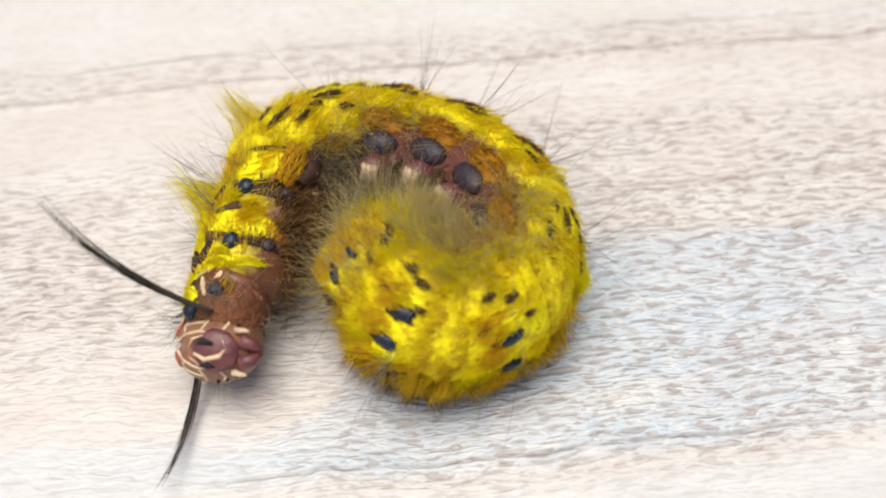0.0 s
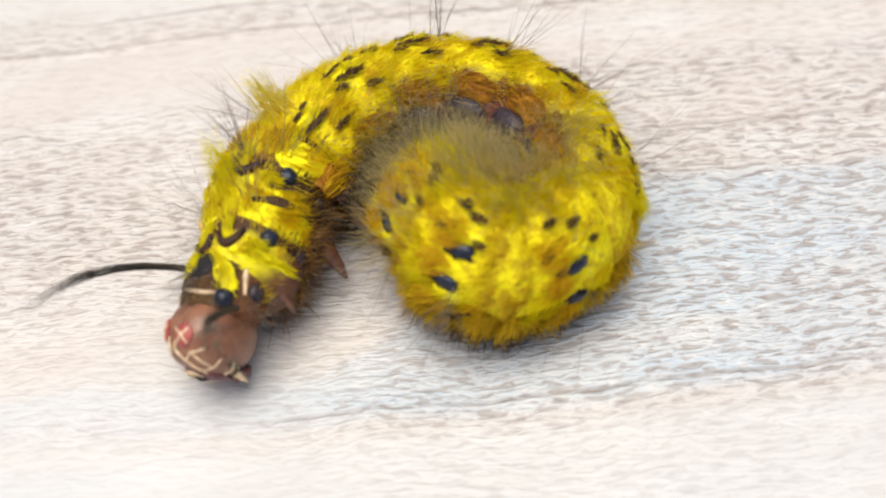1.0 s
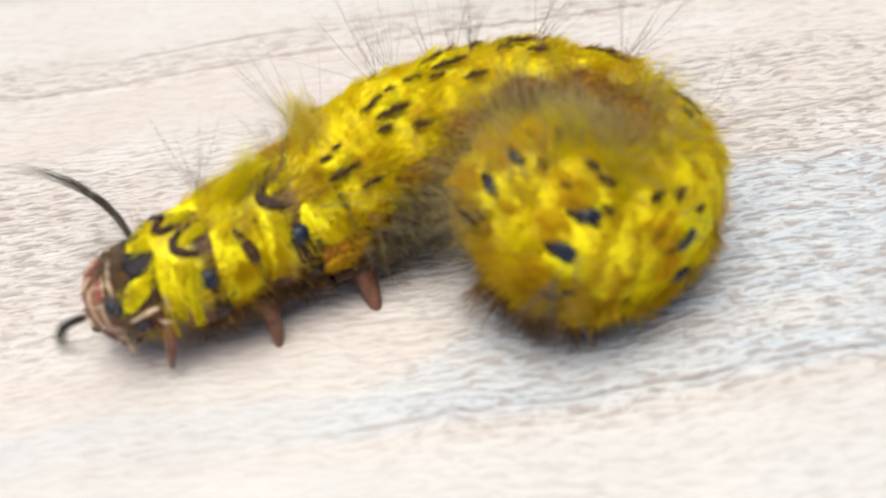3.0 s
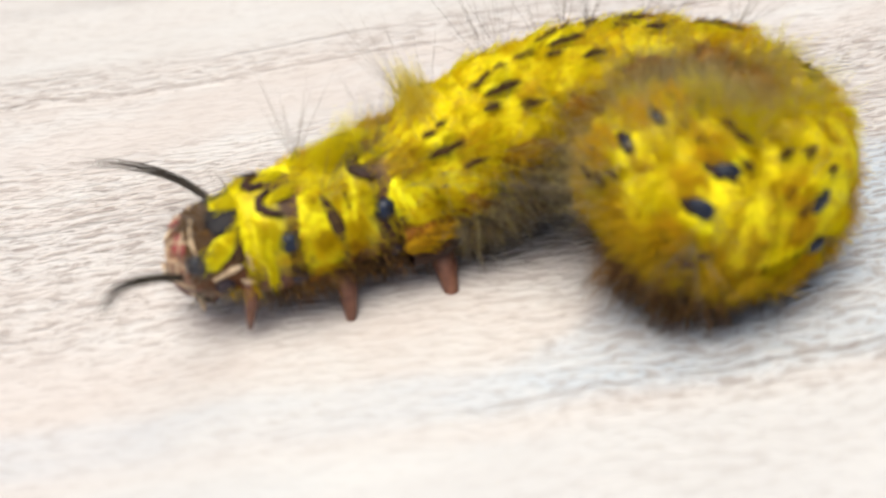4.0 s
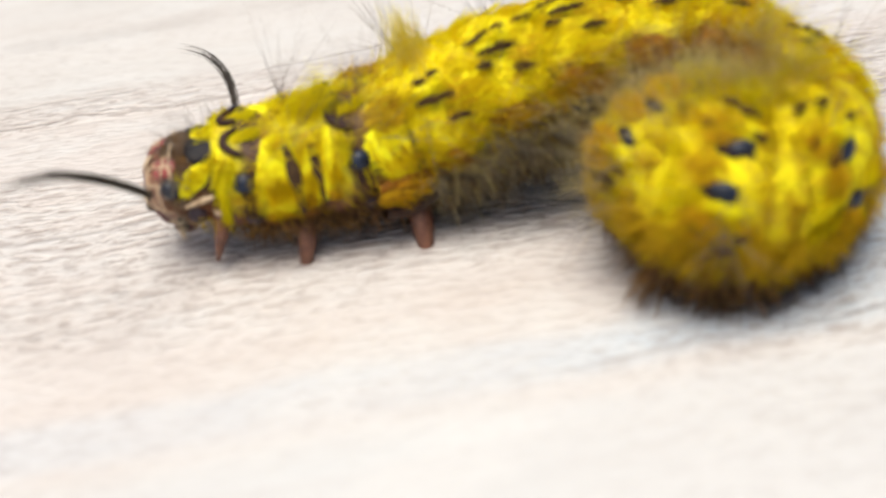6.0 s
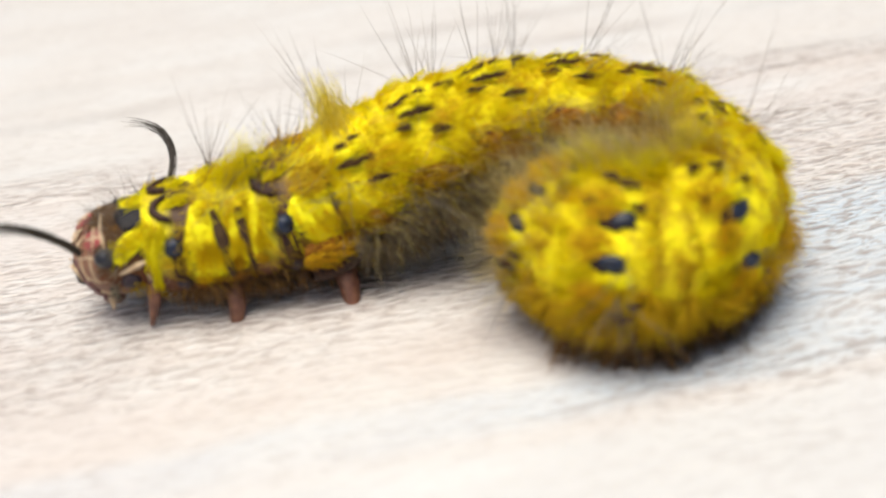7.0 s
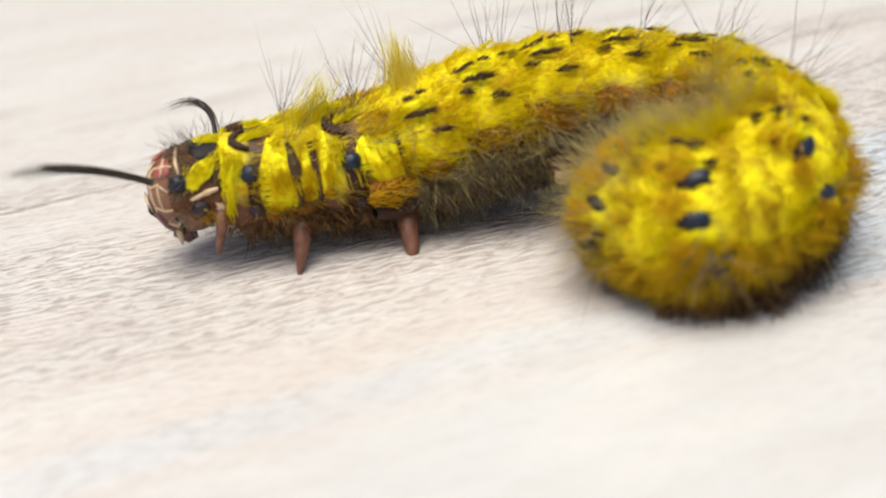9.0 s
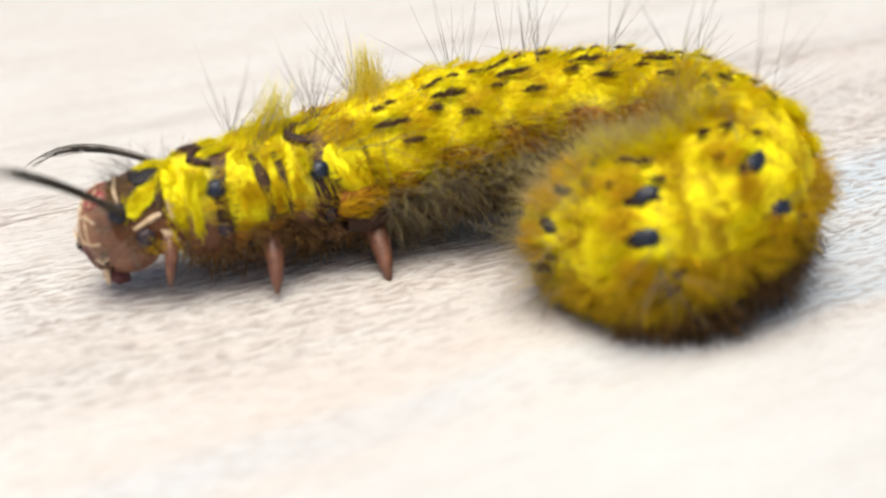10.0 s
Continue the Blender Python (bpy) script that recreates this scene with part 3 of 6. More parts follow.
# head
def build_head():
    bm = bmesh.new()
    bmesh.ops.create_uvsphere(bm, u_segments=32, v_segments=20, radius=1)
    for v in bm.verts:
        x, y, z = v.co
        cleft = math.exp(-(y / 0.16) ** 2) * max(0.0, z + 0.2) * 0.10
        v.co = Vector((x * 0.0030, y * 0.0029 * (1 - 0.12 * max(0, -z)), z * 0.0034)) * (1 - cleft)
    head = part("head", smooth(bm), HEAD_SKIN, caterpillar, "glossy red-brown head capsule with cream lines")

    def on_head(a, b):
        """a: degrees from the front towards the left, b: degrees up."""
        ca, sa, cb, sb = math.cos(radians(a)), math.sin(radians(a)), math.cos(radians(b)), math.sin(radians(b))
        return Vector((ca * cb * 0.00306, sa * cb * 0.00296, sb * 0.00346))

    lines = [[(10, 62), (26, 40), (30, 15), (24, -10)], [(30, 15), (46, 8), (66, 6)], [(26, 40), (48, 44), (70, 30)], [(24, -10), (48, -20), (62, -14)],
             [(26, 40), (12, 58), (30, 72)], [(48, 44), (46, 24), (46, 8)]]
    for path in lines:
        for sgn in (1, -1):
            pts = []
            for (a0, b0), (a1, b1) in zip(path, path[1:]):
                pts += [on_head(sgn * (a0 + (a1 - a0) * t), b0 + (b1 - b0) * t) * 0.97 for t in (0, 0.25, 0.5, 0.75)]
            pts.append(on_head(sgn * path[-1][0], path[-1][1]) * 0.95)
            taper(head, "stripe", pts, [0.00005 + 0.00008 * math.sin(math.pi * (q + 0.5) / len(pts)) for q in range(len(pts))], CREAM, "raised cream line", 6)
    bm = bmesh.new()
    bmesh.ops.create_uvsphere(bm, u_segments=20, v_segments=12, radius=1)
    for v in bm.verts:
        v.co *= 1 + 0.10 * noise.noise(v.co * 2.5)
        v.co = Vector((v.co.x * 0.0006, v.co.y * 0.00165, v.co.z * 0.00180)) + Vector((0.00250, 0, -0.0004))
    part("clypeus", smooth(bm), MAROON, head, "dark maroon face plate")
    for path, wide in (([(-4, 18), (-12, 4), (-6, -14), (4, -20)], 0.00020), ([(3, 26), (16, 22), (22, 8)], 0.00010), ([(-12, 24), (-22, 10)], 0.00010), ([(4, -22), (18, -16)], 0.00010)):
        taper(head, "stripe", [on_head(a0, b0) * 1.045 for a0, b0 in path], [wide * 0.5] + [wide] * (len(path) - 2) + [wide * 0.5], CREAM, "raised cream line", 6)
    for sgn in (1, -1):
        bm = bmesh.new()
        bmesh.ops.create_uvsphere(bm, u_segments=14, v_segments=8, radius=1)
        top = on_head(sgn * 72, 64) * 0.96
        spin = Vector((0, 0, 1)).rotation_difference(Vector((top.x / 0.0030**2, top.y / 0.0029**2, top.z / 0.0034**2)).normalized()).to_matrix().to_4x4()
        bm.transform(Matrix.Translation(top) @ spin @ Matrix.Diagonal((0.0009, 0.00075, 0.00024, 1)))
        part("crown_mark", smooth(bm), CROWN, head, "pink-red crown patch")
        for path in ([(44, 64), (72, 66), (98, 58)], [(62, 52), (72, 66), (88, 78)]):
            taper(head, "stripe", [on_head(sgn * a0, b0) * 1.035 for a0, b0 in path], [0.00008, 0.00011, 0.00008], CREAM, "raised cream line", 6)
    for a0, b0 in ((10, 6), (-24, 2)):
        taper(head, "face_spot", [on_head(a0, b0 + 10) * 1.0, on_head(a0 + 4, b0) * 1.035, on_head(a0, b0 - 12) * 1.0], [0.00012, 0.00026, 0.00012], DARK, "black face spot", 8)
    for sgn in (1, -1):
        taper(head, "mandible", [on_head(sgn * 22, -38), on_head(sgn * 16, -55) * 1.12, on_head(sgn * 5, -66) * 1.16], [0.0006, 0.0005, 0.00015], MAROON, "dark jaw")
        taper(head, "antenna", [on_head(sgn * 38, -30), on_head(sgn * 36, -36) * 1.18, on_head(sgn * 34, -40) * 1.3], [0.00028, 0.0002, 0.00008], CREAM, "tiny pale feeler")
        for b in (-8, -20, -32):
            bm = bmesh.new()
            bmesh.ops.create_uvsphere(bm, u_segments=8, v_segments=6, radius=0.00016)
            bmesh.ops.translate(bm, vec=on_head(sgn * (60 + b * 0.3), b), verts=bm.verts)
            part("eye", smooth(bm), DARK, head, "tiny black eye")
    sparse_hairs(head, 0.004, 0.0028, 60, (10, 110), 0.0025, 0.00004, FUR_GREY, lean=-0.6)
    return head


HEAD = build_head()
SEG, FOLD = {}, {}


LEG = []


def leg(parent, length, r, u, side, reach, material, label, splay=0.95):
    """A short jointed hooked leg under a thorax segment; its own origin is its hip."""
    p, nrm = on_body(length, r, np.array([u]), np.array([side * radians(122)]))
    hip = Vector(p[0]) * 0.93
    out = Vector((0.05, side * splay, -1)).normalized()
    pts = [-out * 0.0006, out * reach * 0.4, out * reach * 0.75 + Vector((0.0002, -side * 0.0002, 0)), out * reach + Vector((0.0004, -side * 0.0004, -0.0002))]
    ob = taper(parent, "leg", pts, [reach * 0.20, reach * 0.145, reach * 0.10, 0.00016], material, label)
    ob.location = hip
    LEG.append((ob, hip, side))
    return ob


def proleg(parent, length, r, u, side):
    """A fleshy belly foot: slate shoulder, maroon stem, cream pad."""
    blob(parent, "proleg_shoulder", length, r, u, side * 127, (0.0017, 0.0011, 0.0006), SLATE, "dark slate-blue boss above the belly foot")
    p, nrm = on_body(length, r, np.array([u]), np.array([side * radians(150)]))
    a, nz = Vector(p[0]) * 0.9, Vector(nrm[0])
    taper(parent, "proleg", [a, a + nz * 0.0011, a + nz * 0.0020], [0.0016, 0.0013, 0.0010], MAROON, "fleshy maroon belly foot")
    taper(parent, "proleg_pad", [a + nz * 0.0019, a + nz * 0.0024], [0.00105, 0.00085], CREAM, "cream pad of the belly foot", 4)


LOBES = {
    2: [(0.04, 66, 0.00140, 0.0040, -6), (-0.48, 54, 0.00062, 0.0032, -18), (-0.88, 50, 0.00070, 0.0030, -22)],
    3: [(0.92, 54, 0.00042, 0.0026, -10), (-0.44, 60, 0.00270, 0.0027, 4), (-0.98, 52, 0.00075, 0.0028, -14)],
}


def lobe(seg, length, r, u, phi, wx, wy, turn):
    """A hanging leaf-shaped yellow lobe with orange-brown tip and its own hair."""
    sgn = 1 if phi > 0 else -1
    patch(seg, "yellow_lobe", length, r, u, phi, (wx, wy, 0.00016), LOBE, "bright lemon-yellow lobe with orange lower end", 0.00008, turn * sgn, 0.7, 0.2)
    n = 170
    p, nrm = on_body(length, r, u + rng.normal(0, wx * 150, n), np.radians(phi + sgn * rng.uniform(-22, 8, n)), 0.0002)
    way = np.stack([rng.normal(-0.25, 0.15, n), nrm[:, 1] * 0.75, np.full(n, -1.0)], -1) + nrm * 0.15 + rng.normal(0, 0.08, (n, 3))
    part("lobe_hair", strands("lobe_hair", p, way, 0.0019 * rng.uniform(0.5, 1.2, n), np.full(n, 0.00006), np.zeros((n, 3)), 0.1), FUR, seg, "hanging golden-yellow hair")["kind"] = "stuff"
    hair_mark(seg, "lobe_end", length, r, u, phi + sgn * 30, (wx * 0.6, 0.0006), FUR_GOLD, "golden-brown end of the lobe", 50, 0.0008, 0.00008, 0.00015)


def build_thorax(i):
    length, r = LEN[i], RAD[i]
    seg = part("thorax_segment", segment_mesh(length, r, 1.22, 0.0, i, 0.0), SKIN_NECK if i == 1 else SKIN_THORAX, caterpillar, "dark brown thorax ring with bright yellow lobes")
    if i == 1:
        for sgn in (1, -1):
            patch(seg, "back_plate", length, r, 0.08, sgn * 24, (0.0011, 0.0011, 0.00010), DARK, "black plate behind the head", 0.0001)
            stroke(seg, "cream_collar", length, r, [(0.80, sgn * 8), (0.88, sgn * 40), (0.80, sgn * 62)], 0.00014, CREAM, "pale cream collar band")
            blob(seg, "knob", length, r, 0.86, sgn * 72, (0.0007, 0.0007, 0.0006), BLUE, "slate-grey knob that carries a hair pencil")
            blob(seg, "side_knob", length, r, 0.30, sgn * 110, (0.0007, 0.0007, 0.0005), SLATE, "blue-black knob low on the flank")
            fuzzy(seg, "yellow_streak", length, r, [(0.62, sgn * 78), (0.30, sgn * 62), (-0.16, sgn * 46)], 0.00070, "lemon-yellow streak")
            fuzzy(seg, "yellow_centre", length, r, [(0.30, sgn * 5), (-0.10, sgn * 6), (-0.50, sgn * 6)], 0.00042, "lemon-yellow centre line")
            stroke(seg, "grey_line", length, r, [(-0.15, sgn * 20), (-0.25, sgn * 45), (-0.15, sgn * 78)], 0.00030, GREY_LINE, "grey-brown line")
            fuzzy(seg, "yellow_band", length, r, [(-0.60, sgn * 4), (-0.62, sgn * 45), (-0.70, sgn * 100)], 0.00085, "lemon-yellow cross band", 240)
            stroke(seg, "cream_streak", length, r, [(0.55, sgn * 96), (0.1, sgn * 86), (-0.2, sgn * 82)], 0.00020, CREAM, "cream streak on the side")
            patch(seg, "cream_patch", length, r, -0.46, sgn * 76, (0.0003, 0.0008, 0.0001), CREAM, "cream side patch", 0.00006)
            patch(seg, "cream_fold", length, r, -0.30, sgn * 116, (0.0004, 0.0008, 0.0001), CREAM, "cream fold on the lower flank", 0.00006, 30 * sgn, 0.0, 0.5)
            leg(seg, length, r, -0.25, sgn, 0.0033, TAN, "orange-brown hooked leg", 0.5)
        coat("side_hair", seg, length, r, 200, (84, 130), 0.0018, 0.00006, FUR_OLIVE, 14, 0.5)
        coat("collar_hair", seg, length, r, 120, (0, 60), 0.0034, 0.00004, BRISTLE, 8, -0.5, 0.5)
        coat("under_hair", seg, length, r, 160, (105, 165), 0.0026, 0.00004, FUR_GREY, 14, 0.0, 0.5)
    else:
        gaps = []
        su = 0.56 if i == 2 else 0.39
        for sgn in (1, -1):
            stroke(seg, "dark_band", length, r, [(su, sgn * 62), (su, sgn * 76), (su - 0.02, sgn * 114)], 0.00030 if i == 2 else 0.00070, BROWN, "dark brown cross band")
            blob(seg, "blue_knob", length, r, su + 0.02, sgn * 58, (0.00075, 0.00075, 0.0006), BLUE, "round blue-black knob")
            stroke(seg, "hook_mark", length, r, [(su + 0.02, sgn * 5), (su + 0.22, sgn * 8), (su + 0.30, sgn * 17), (su + 0.16, sgn * 27), (su - 0.02, sgn * 32)], 0.00026 if i == 2 else 0.00036, BROWN, "dark brown hook mark on the back", 0.00010, 0.00034)
            fuzzy(seg, "hook_centre", length, r, [(su + 0.12, sgn * 15), (su - 0.22, sgn * 12)], 0.00034, "lemon-yellow centre of the hook")
            fuzzy(seg, "yellow_streak", length, r, [(su + 0.20, sgn * 33), (su + 0.24, sgn * 52)], 0.00028, "lemon-yellow streak")
            if i == 2:
                fuzzy(seg, "yellow_band", length, r, [(0.95, sgn * 20), (0.98, sgn * 55), (0.95, sgn * 96)], 0.00040, "lemon-yellow cross band", 160)
            for u in ((-0.28, -0.70) if i == 2 else (-0.66,)):
                stroke(seg, "grey_line", length, r, [(u + 0.1, sgn * 30), (u, sgn * 60), (u - 0.06, sgn * 96)], 0.00040, GREY_LINE, "thin grey-brown line", 0.00008, 0.0003)
            leg(seg, length, r, -0.35 if i == 2 else -0.60, sgn, 0.0046 if i == 2 else 0.0056, TAN, "orange-brown hooked leg", 0.95 if i == 2 else 1.2)
            patch(seg, "cream_patch", length, r, -0.1, sgn * 128, (0.0007, 0.0003, 0.0001), CREAM, "cream mark above the leg", 0.0001, 30 * sgn, 0.0, 0.5)
            blob(seg, "side_knob", length, r, su - 0.06, sgn * 100, (0.0006, 0.0006, 0.0004), SLATE, "blue-black knob low on the flank")
            patch(seg, "orange_lobe", length, r, -0.25, sgn * 106, (0.0017, 0.0009, 0.0002), ORANGE, "orange-brown side fold")
            gaps += [(su, sgn * 56, 0.0010), (su, sgn * 80, 0.0012), (su, sgn * 18, 0.0013), (su, sgn * 100, 0.0012)]
            if i == 3:
                hair_mark(seg, "gold_patch", length, r, -0.35, sgn * 30, (0.0016, 0.0012), FUR_OLIVE, "golden patch of fur", 150, 0.0013, 0.00007, 0.0003)
                stroke(seg, "orange_fold", length, r, [(0.22, sgn * 90), (-0.30, sgn * 97), (-1.00, sgn * 90)], 0.00115, ORANGE, "orange-brown lower end of the lobe", 0.00025, 0.0004)
                hair_mark(seg, "orange_hair", length, r, -0.30, sgn * 92, (0.0020, 0.0009), FUR_GOLD, "golden-brown hair on the lower lobe", 130, 0.0010, 0.00008, 0.0009)
                stroke(seg, "dark_crescent", length, r, [(0.14, sgn * 106), (-0.30, sgn * 113), (-0.90, sgn * 106)], 0.00055, BROWN, "dark brown crescent under the lobe", 0.00025, 0.0012)
            for u, phi, wx, wy, turn in LOBES[i]:
                lobe(seg, length, r, u, sgn * phi, wx, wy, turn)
        coat("back_tuft", seg, length, r, 620, (0, 50), 0.0017, 0.00006, FUR_BRIGHT, 30, 1.4, 0.2, gaps, "bright yellow back tufts", rise=0.0002)
        coat("gold_tuft", seg, length, r, 260, (0, 46), 0.0018, 0.00005, FUR_GOLD, 14, 1.2, 0.2, gaps, "golden-brown back tufts", rise=0.0002)
        coat("side_hair", seg, length, r, 420, (92, 130), 0.0016, 0.00007, FUR_UNDER, 24, 0.4, 0.35, (), "dark brown flank hair", 0.3)
        coat("gold_fuzz", seg, length, r, 460, (10, 104), 0.0019, 0.00005, FUR_OLIVE, 34, 1.1, 0.3, (), "golden flank hair")
        coat("flank_fuzz", seg, length, r, 300, (84, 116), 0.0010, 0.00007, FUR_BROWN, 0, 0.6, 0.4, gaps, "short brown flank hair")
        coat("band_hair", seg, length, r, 200, (62, 104), 0.0010, 0.00008, FUR_MARK, 0, 0.9, 0.3, (), "short dark brown hair", urange=(su - 0.22, su + 0.15))
        coat("under_hair", seg, length, r, 420, (106, 140), 0.0026, 0.00006, FUR_BROWN, 26, 0.2, 0.45, (), "dark brown hair above the legs")
        # brown hair, dense enough to fill in the shadow between the legs
        coat("belly_shade_hair", seg, length, r, 460, (126, 178), 0.0034, 0.00006, FUR_BROWN, 30, 0.1, 0.5, (), "dark brown belly hair that also stands for the shade below")
        if i == 2:
            crest(seg, length, r, -0.75, 0.0038, FUR_BRIGHT)
        sparse_hairs(seg, length, r, 30, (0, 60), 0.0075, 0.00004)
    return seg


def crest(parent, length, r, u, tall, material=None):
    """A pointed wisp of pale yellow hair on the ridge of the back."""
    n = 260
    q = rng.normal(0, 1, n)
    p, nrm = on_body(length, r, u + 0.30 * q, rng.normal(0, 0.20, n))
    mid = p.mean(axis=0)
    tip = mid + nrm.mean(axis=0) * tall * 1.3 + np.array([-0.05 * tall, 0, 0])
    way = tip - p + rng.normal(0, 0.0007, (n, 3))
    ln = np.linalg.norm(way, axis=1) * rng.uniform(0.35, 1.0, n) ** 1.2
    part("crest", strands("crest", p, way, ln, np.full(n, 0.00005), np.zeros((n, 3)), 0.08), material or FUR_CREST, parent, "pointed pale yellow crest of hair")["kind"] = "stuff"


def build_pencil(bow):
    """A long bowed pencil of black hairs; it starts at its own origin and runs along x."""
    n = 26
    p = rng.normal(0, 0.00011, (n, 3))
    way = np.tile([0.0155, 0, 4 * bow], (n, 1)) + rng.normal(0, 0.00012, (n, 3))
    fall = np.tile([0, 0, -4 * bow], (n, 1)) / 0.0155 + rng.normal(0, 0.012, (n, 3))
    ln = np.linalg.norm(way, axis=1)
    k = rng.uniform(0.62, 1.04, n)
    data = strands("hair_pencil", p, way, ln * k, rng.uniform(0.00008, 0.00013, n), fall * (0.0155 / ln)[:, None] * k[:, None], 0.01, 8)
    ob = part("hair_pencil", data, FUR_DARK, caterpillar, "long curved pencil of black hairs")
    ob["kind"] = "stuff"
    return ob


PENCIL = {"left": build_pencil(0.0016), "right": build_pencil(0.0022)}

SPOTS = {4: [], 5: [], 6: [], 7: [], 8: [], 9: [], 10: [(0.02, 16), (-0.05, -21)], 11: [(0.17, 21), (0.0, -8)], 12: [(-0.05, 16), (0.17, -14)], 13: []}


# where the yellow coat gives way to dark hair on the right flank of the hind rings; it faces the floor and its shade is
# in the hair colours
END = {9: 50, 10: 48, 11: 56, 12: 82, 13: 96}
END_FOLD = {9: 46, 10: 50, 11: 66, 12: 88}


def fringe(parent, length, r, fold=False, belly=False, hind=False, end=50):
    """Longer hair along the flanks; on the hind rings only the left flank has it, the right one is dark brown, with
    floor-side shade painted into the hair.
    """
    c = 0.5 if fold else 1.0
    if belly:
        c *= 0.35
    coat("fringe", parent, length, r, int((420 if hind else 360) * c), (86, 114), 0.0026, 0.00005, FUR_OLIVE, 26, 0.35, 0.35, (), "golden-brown hair fringe", 0.1, side=1 if hind else 0)
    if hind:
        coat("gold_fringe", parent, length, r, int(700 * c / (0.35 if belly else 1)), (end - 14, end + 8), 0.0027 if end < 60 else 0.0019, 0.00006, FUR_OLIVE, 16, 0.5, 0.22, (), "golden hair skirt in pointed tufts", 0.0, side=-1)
        # ochre, then near-black hair: real belly hair plus painted shade towards the floor
        coat("shaded_ochre_hair", parent, length, r, int(1300 * c / (0.35 if belly else 1)), (end + 2, end + (28 if end < 60 else 42)), 0.0019, 0.00006, FUR_OCHRE_SHADE, 40, 0.4, 0.3, (), "ochre flank hair with the shade of the lower half in its colour", 0.0, side=-1)
        coat("under_hair", parent, length, r, int(1500 * c / (0.35 if belly else 1)), (end + (22 if end < 60 else 32), max(140, end + 50)), 0.0032 if end < 60 else 0.0018, 0.00007, FUR_UNDER, 40, 0.3, 0.3, (), "dark brown belly hair in long tufts, near black to stand for contact shade", 0.0, side=-1, pull=-0.3)
    elif not belly:
        coat("grey_fringe", parent, length, r, int(360 * c), (112, 136), 0.0030, 0.00005, FUR_SMOKE, 20, 0.3, 0.45, (), "long grey hair fringe", 0.1)


def build_abdomen(i):
    length, r = LEN[i], RAD[i]
    tail = i == 13
    seg = part("tail_segment" if tail else "abdomen_segment", segment_mesh(length, r, 1.2, 0.03, i, 0.01), SKIN_MID if 6 <= i <= 9 else SKIN_TAIL if i >= 11 else SKIN, caterpillar, "yellow furry body ring with dark marks")
    gaps = []
    for u, phi in SPOTS[i]:
        big = 0.72 if i == 12 else 1.0
        patch(seg, "spot_edge", length, r, u - 0.10, phi, (0.00120 * big, 0.00058 * big, 0.00008), BROWN, "dark brown ring round the spot", 0.00016, 0, 0.0, 0.5)
        patch(seg, "black_spot", length, r, u, phi, (0.00088 * big, 0.00050 * big, 0.00016), BLUE, "glossy blue-black spot", 0.0003, 8)
        gaps.append((u, phi, 0.0012))
        rim(seg, length, r, u, phi)
    if 4 <= i <= 9:
        for sgn in (1, -1):
            hair_mark(seg, "brown_dash", length, r, 0.18, sgn * 49, (0.0012, 0.00020), FUR_MARK, "dark brown dash", 80)
            hair_mark(seg, "brown_dash", length, r, -0.30, sgn * 66, (0.0007, 0.00022), FUR_MARK, "dark brown dash", 36)
            gaps.append((0.18, sgn * 49, 0.0008))
            for du, dp in ((0.38, 33), (0.02, 30)):
                hair_mark(seg, "brown_dot", length, r, du, sgn * dp, (0.00035, 0.00018), FUR_MARK, "small brown dot", 30, 0.0006)
                gaps.append((du, sgn * dp, 0.0004))
            rim(seg, length, r, 0.18, sgn * 29)
            if i >= 5:
                for du, dp in ((0.62, 36), (-0.62, 26), (0.5, 58)):
                    hair_mark(seg, "brown_dot", length, r, du, sgn * dp, (0.0006, 0.00022), FUR_MARK, "small brown dot", 30, 0.0007)
            hair_mark(seg, "gold_patch", length, r, -0.45, sgn * 52, (0.0012, 0.0011), FUR_GOLD, "golden-brown patch of fur", 36, 0.0014, 0.00005)
    if 10 <= i <= 12:
        for sgn in (1, -1):
            hair_mark(seg, "brown_dot", length, r, 0.25, sgn * 47, (0.0006, 0.00034), FUR_MARK, "small brown mark", 50, 0.0007)
            gaps.append((0.25, sgn * 47, 0.0006))
            hair_mark(seg, "brown_dot", length, r, -0.2, sgn * 54, (0.0005, 0.00032), FUR_MARK, "small brown mark", 45, 0.0007)
            gaps.append((-0.2, sgn * 54, 0.0006))
            hair_mark(seg, "gold_patch", length, r, -0.35, sgn * 32, (0.0013, 0.0012), FUR_GOLD, "golden-brown patch of fur", 80, 0.0016, 0.00008)
    if 4 <= i <= 11:
        for sgn in (1, -1):
            patch(seg, "orange_patch", length, r, 0.0, sgn * 105, (0.0021, 0.0013, 0.0002), ORANGE, "orange-brown side patch", 0.0001)
            hair_mark(seg, "orange_hair", length, r, 0.1, sgn * 104, (0.0018, 0.0011), FUR_RUST, "rust-brown hair on the side patch", 110, 0.0012, 0.00008, 0.0002)
    if i == 5:
        for sgn in (1, -1):
            hair_mark(seg, "gold_patch", length, r, -0.1, sgn * 104, (0.0013, 0.0005), FUR_GOLD, "golden-brown hair on the flank", 90, 0.0010, 0.00008)
            hair_mark(seg, "dark_crescent", length, r, -0.15, sgn * 112, (0.0013, 0.00030), FUR_MARK, "dark brown crescent on the flank", 120, 0.0009, 0.00009, 0.0006)
            hair_mark(seg, "dark_crescent", length, r, -0.55, sgn * 104, (0.0004, 0.00055), FUR_MARK, "dark brown crescent on the flank", 60, 0.0007, 0.00009, 0.0006)
            gaps.append((-0.1, sgn * 106, 0.0009))
    if 6 <= i <= 9:
        for sgn in (1, -1):
            proleg(seg, length, r, 0.0, sgn)
    left = {4: 114, 5: 112, 6: 104, 7: 94, 8: 92, 9: 90}.get(i, 95)
    full = int((1300 if tail else 1400 if i < 9 else 1900) * r / 0.006)
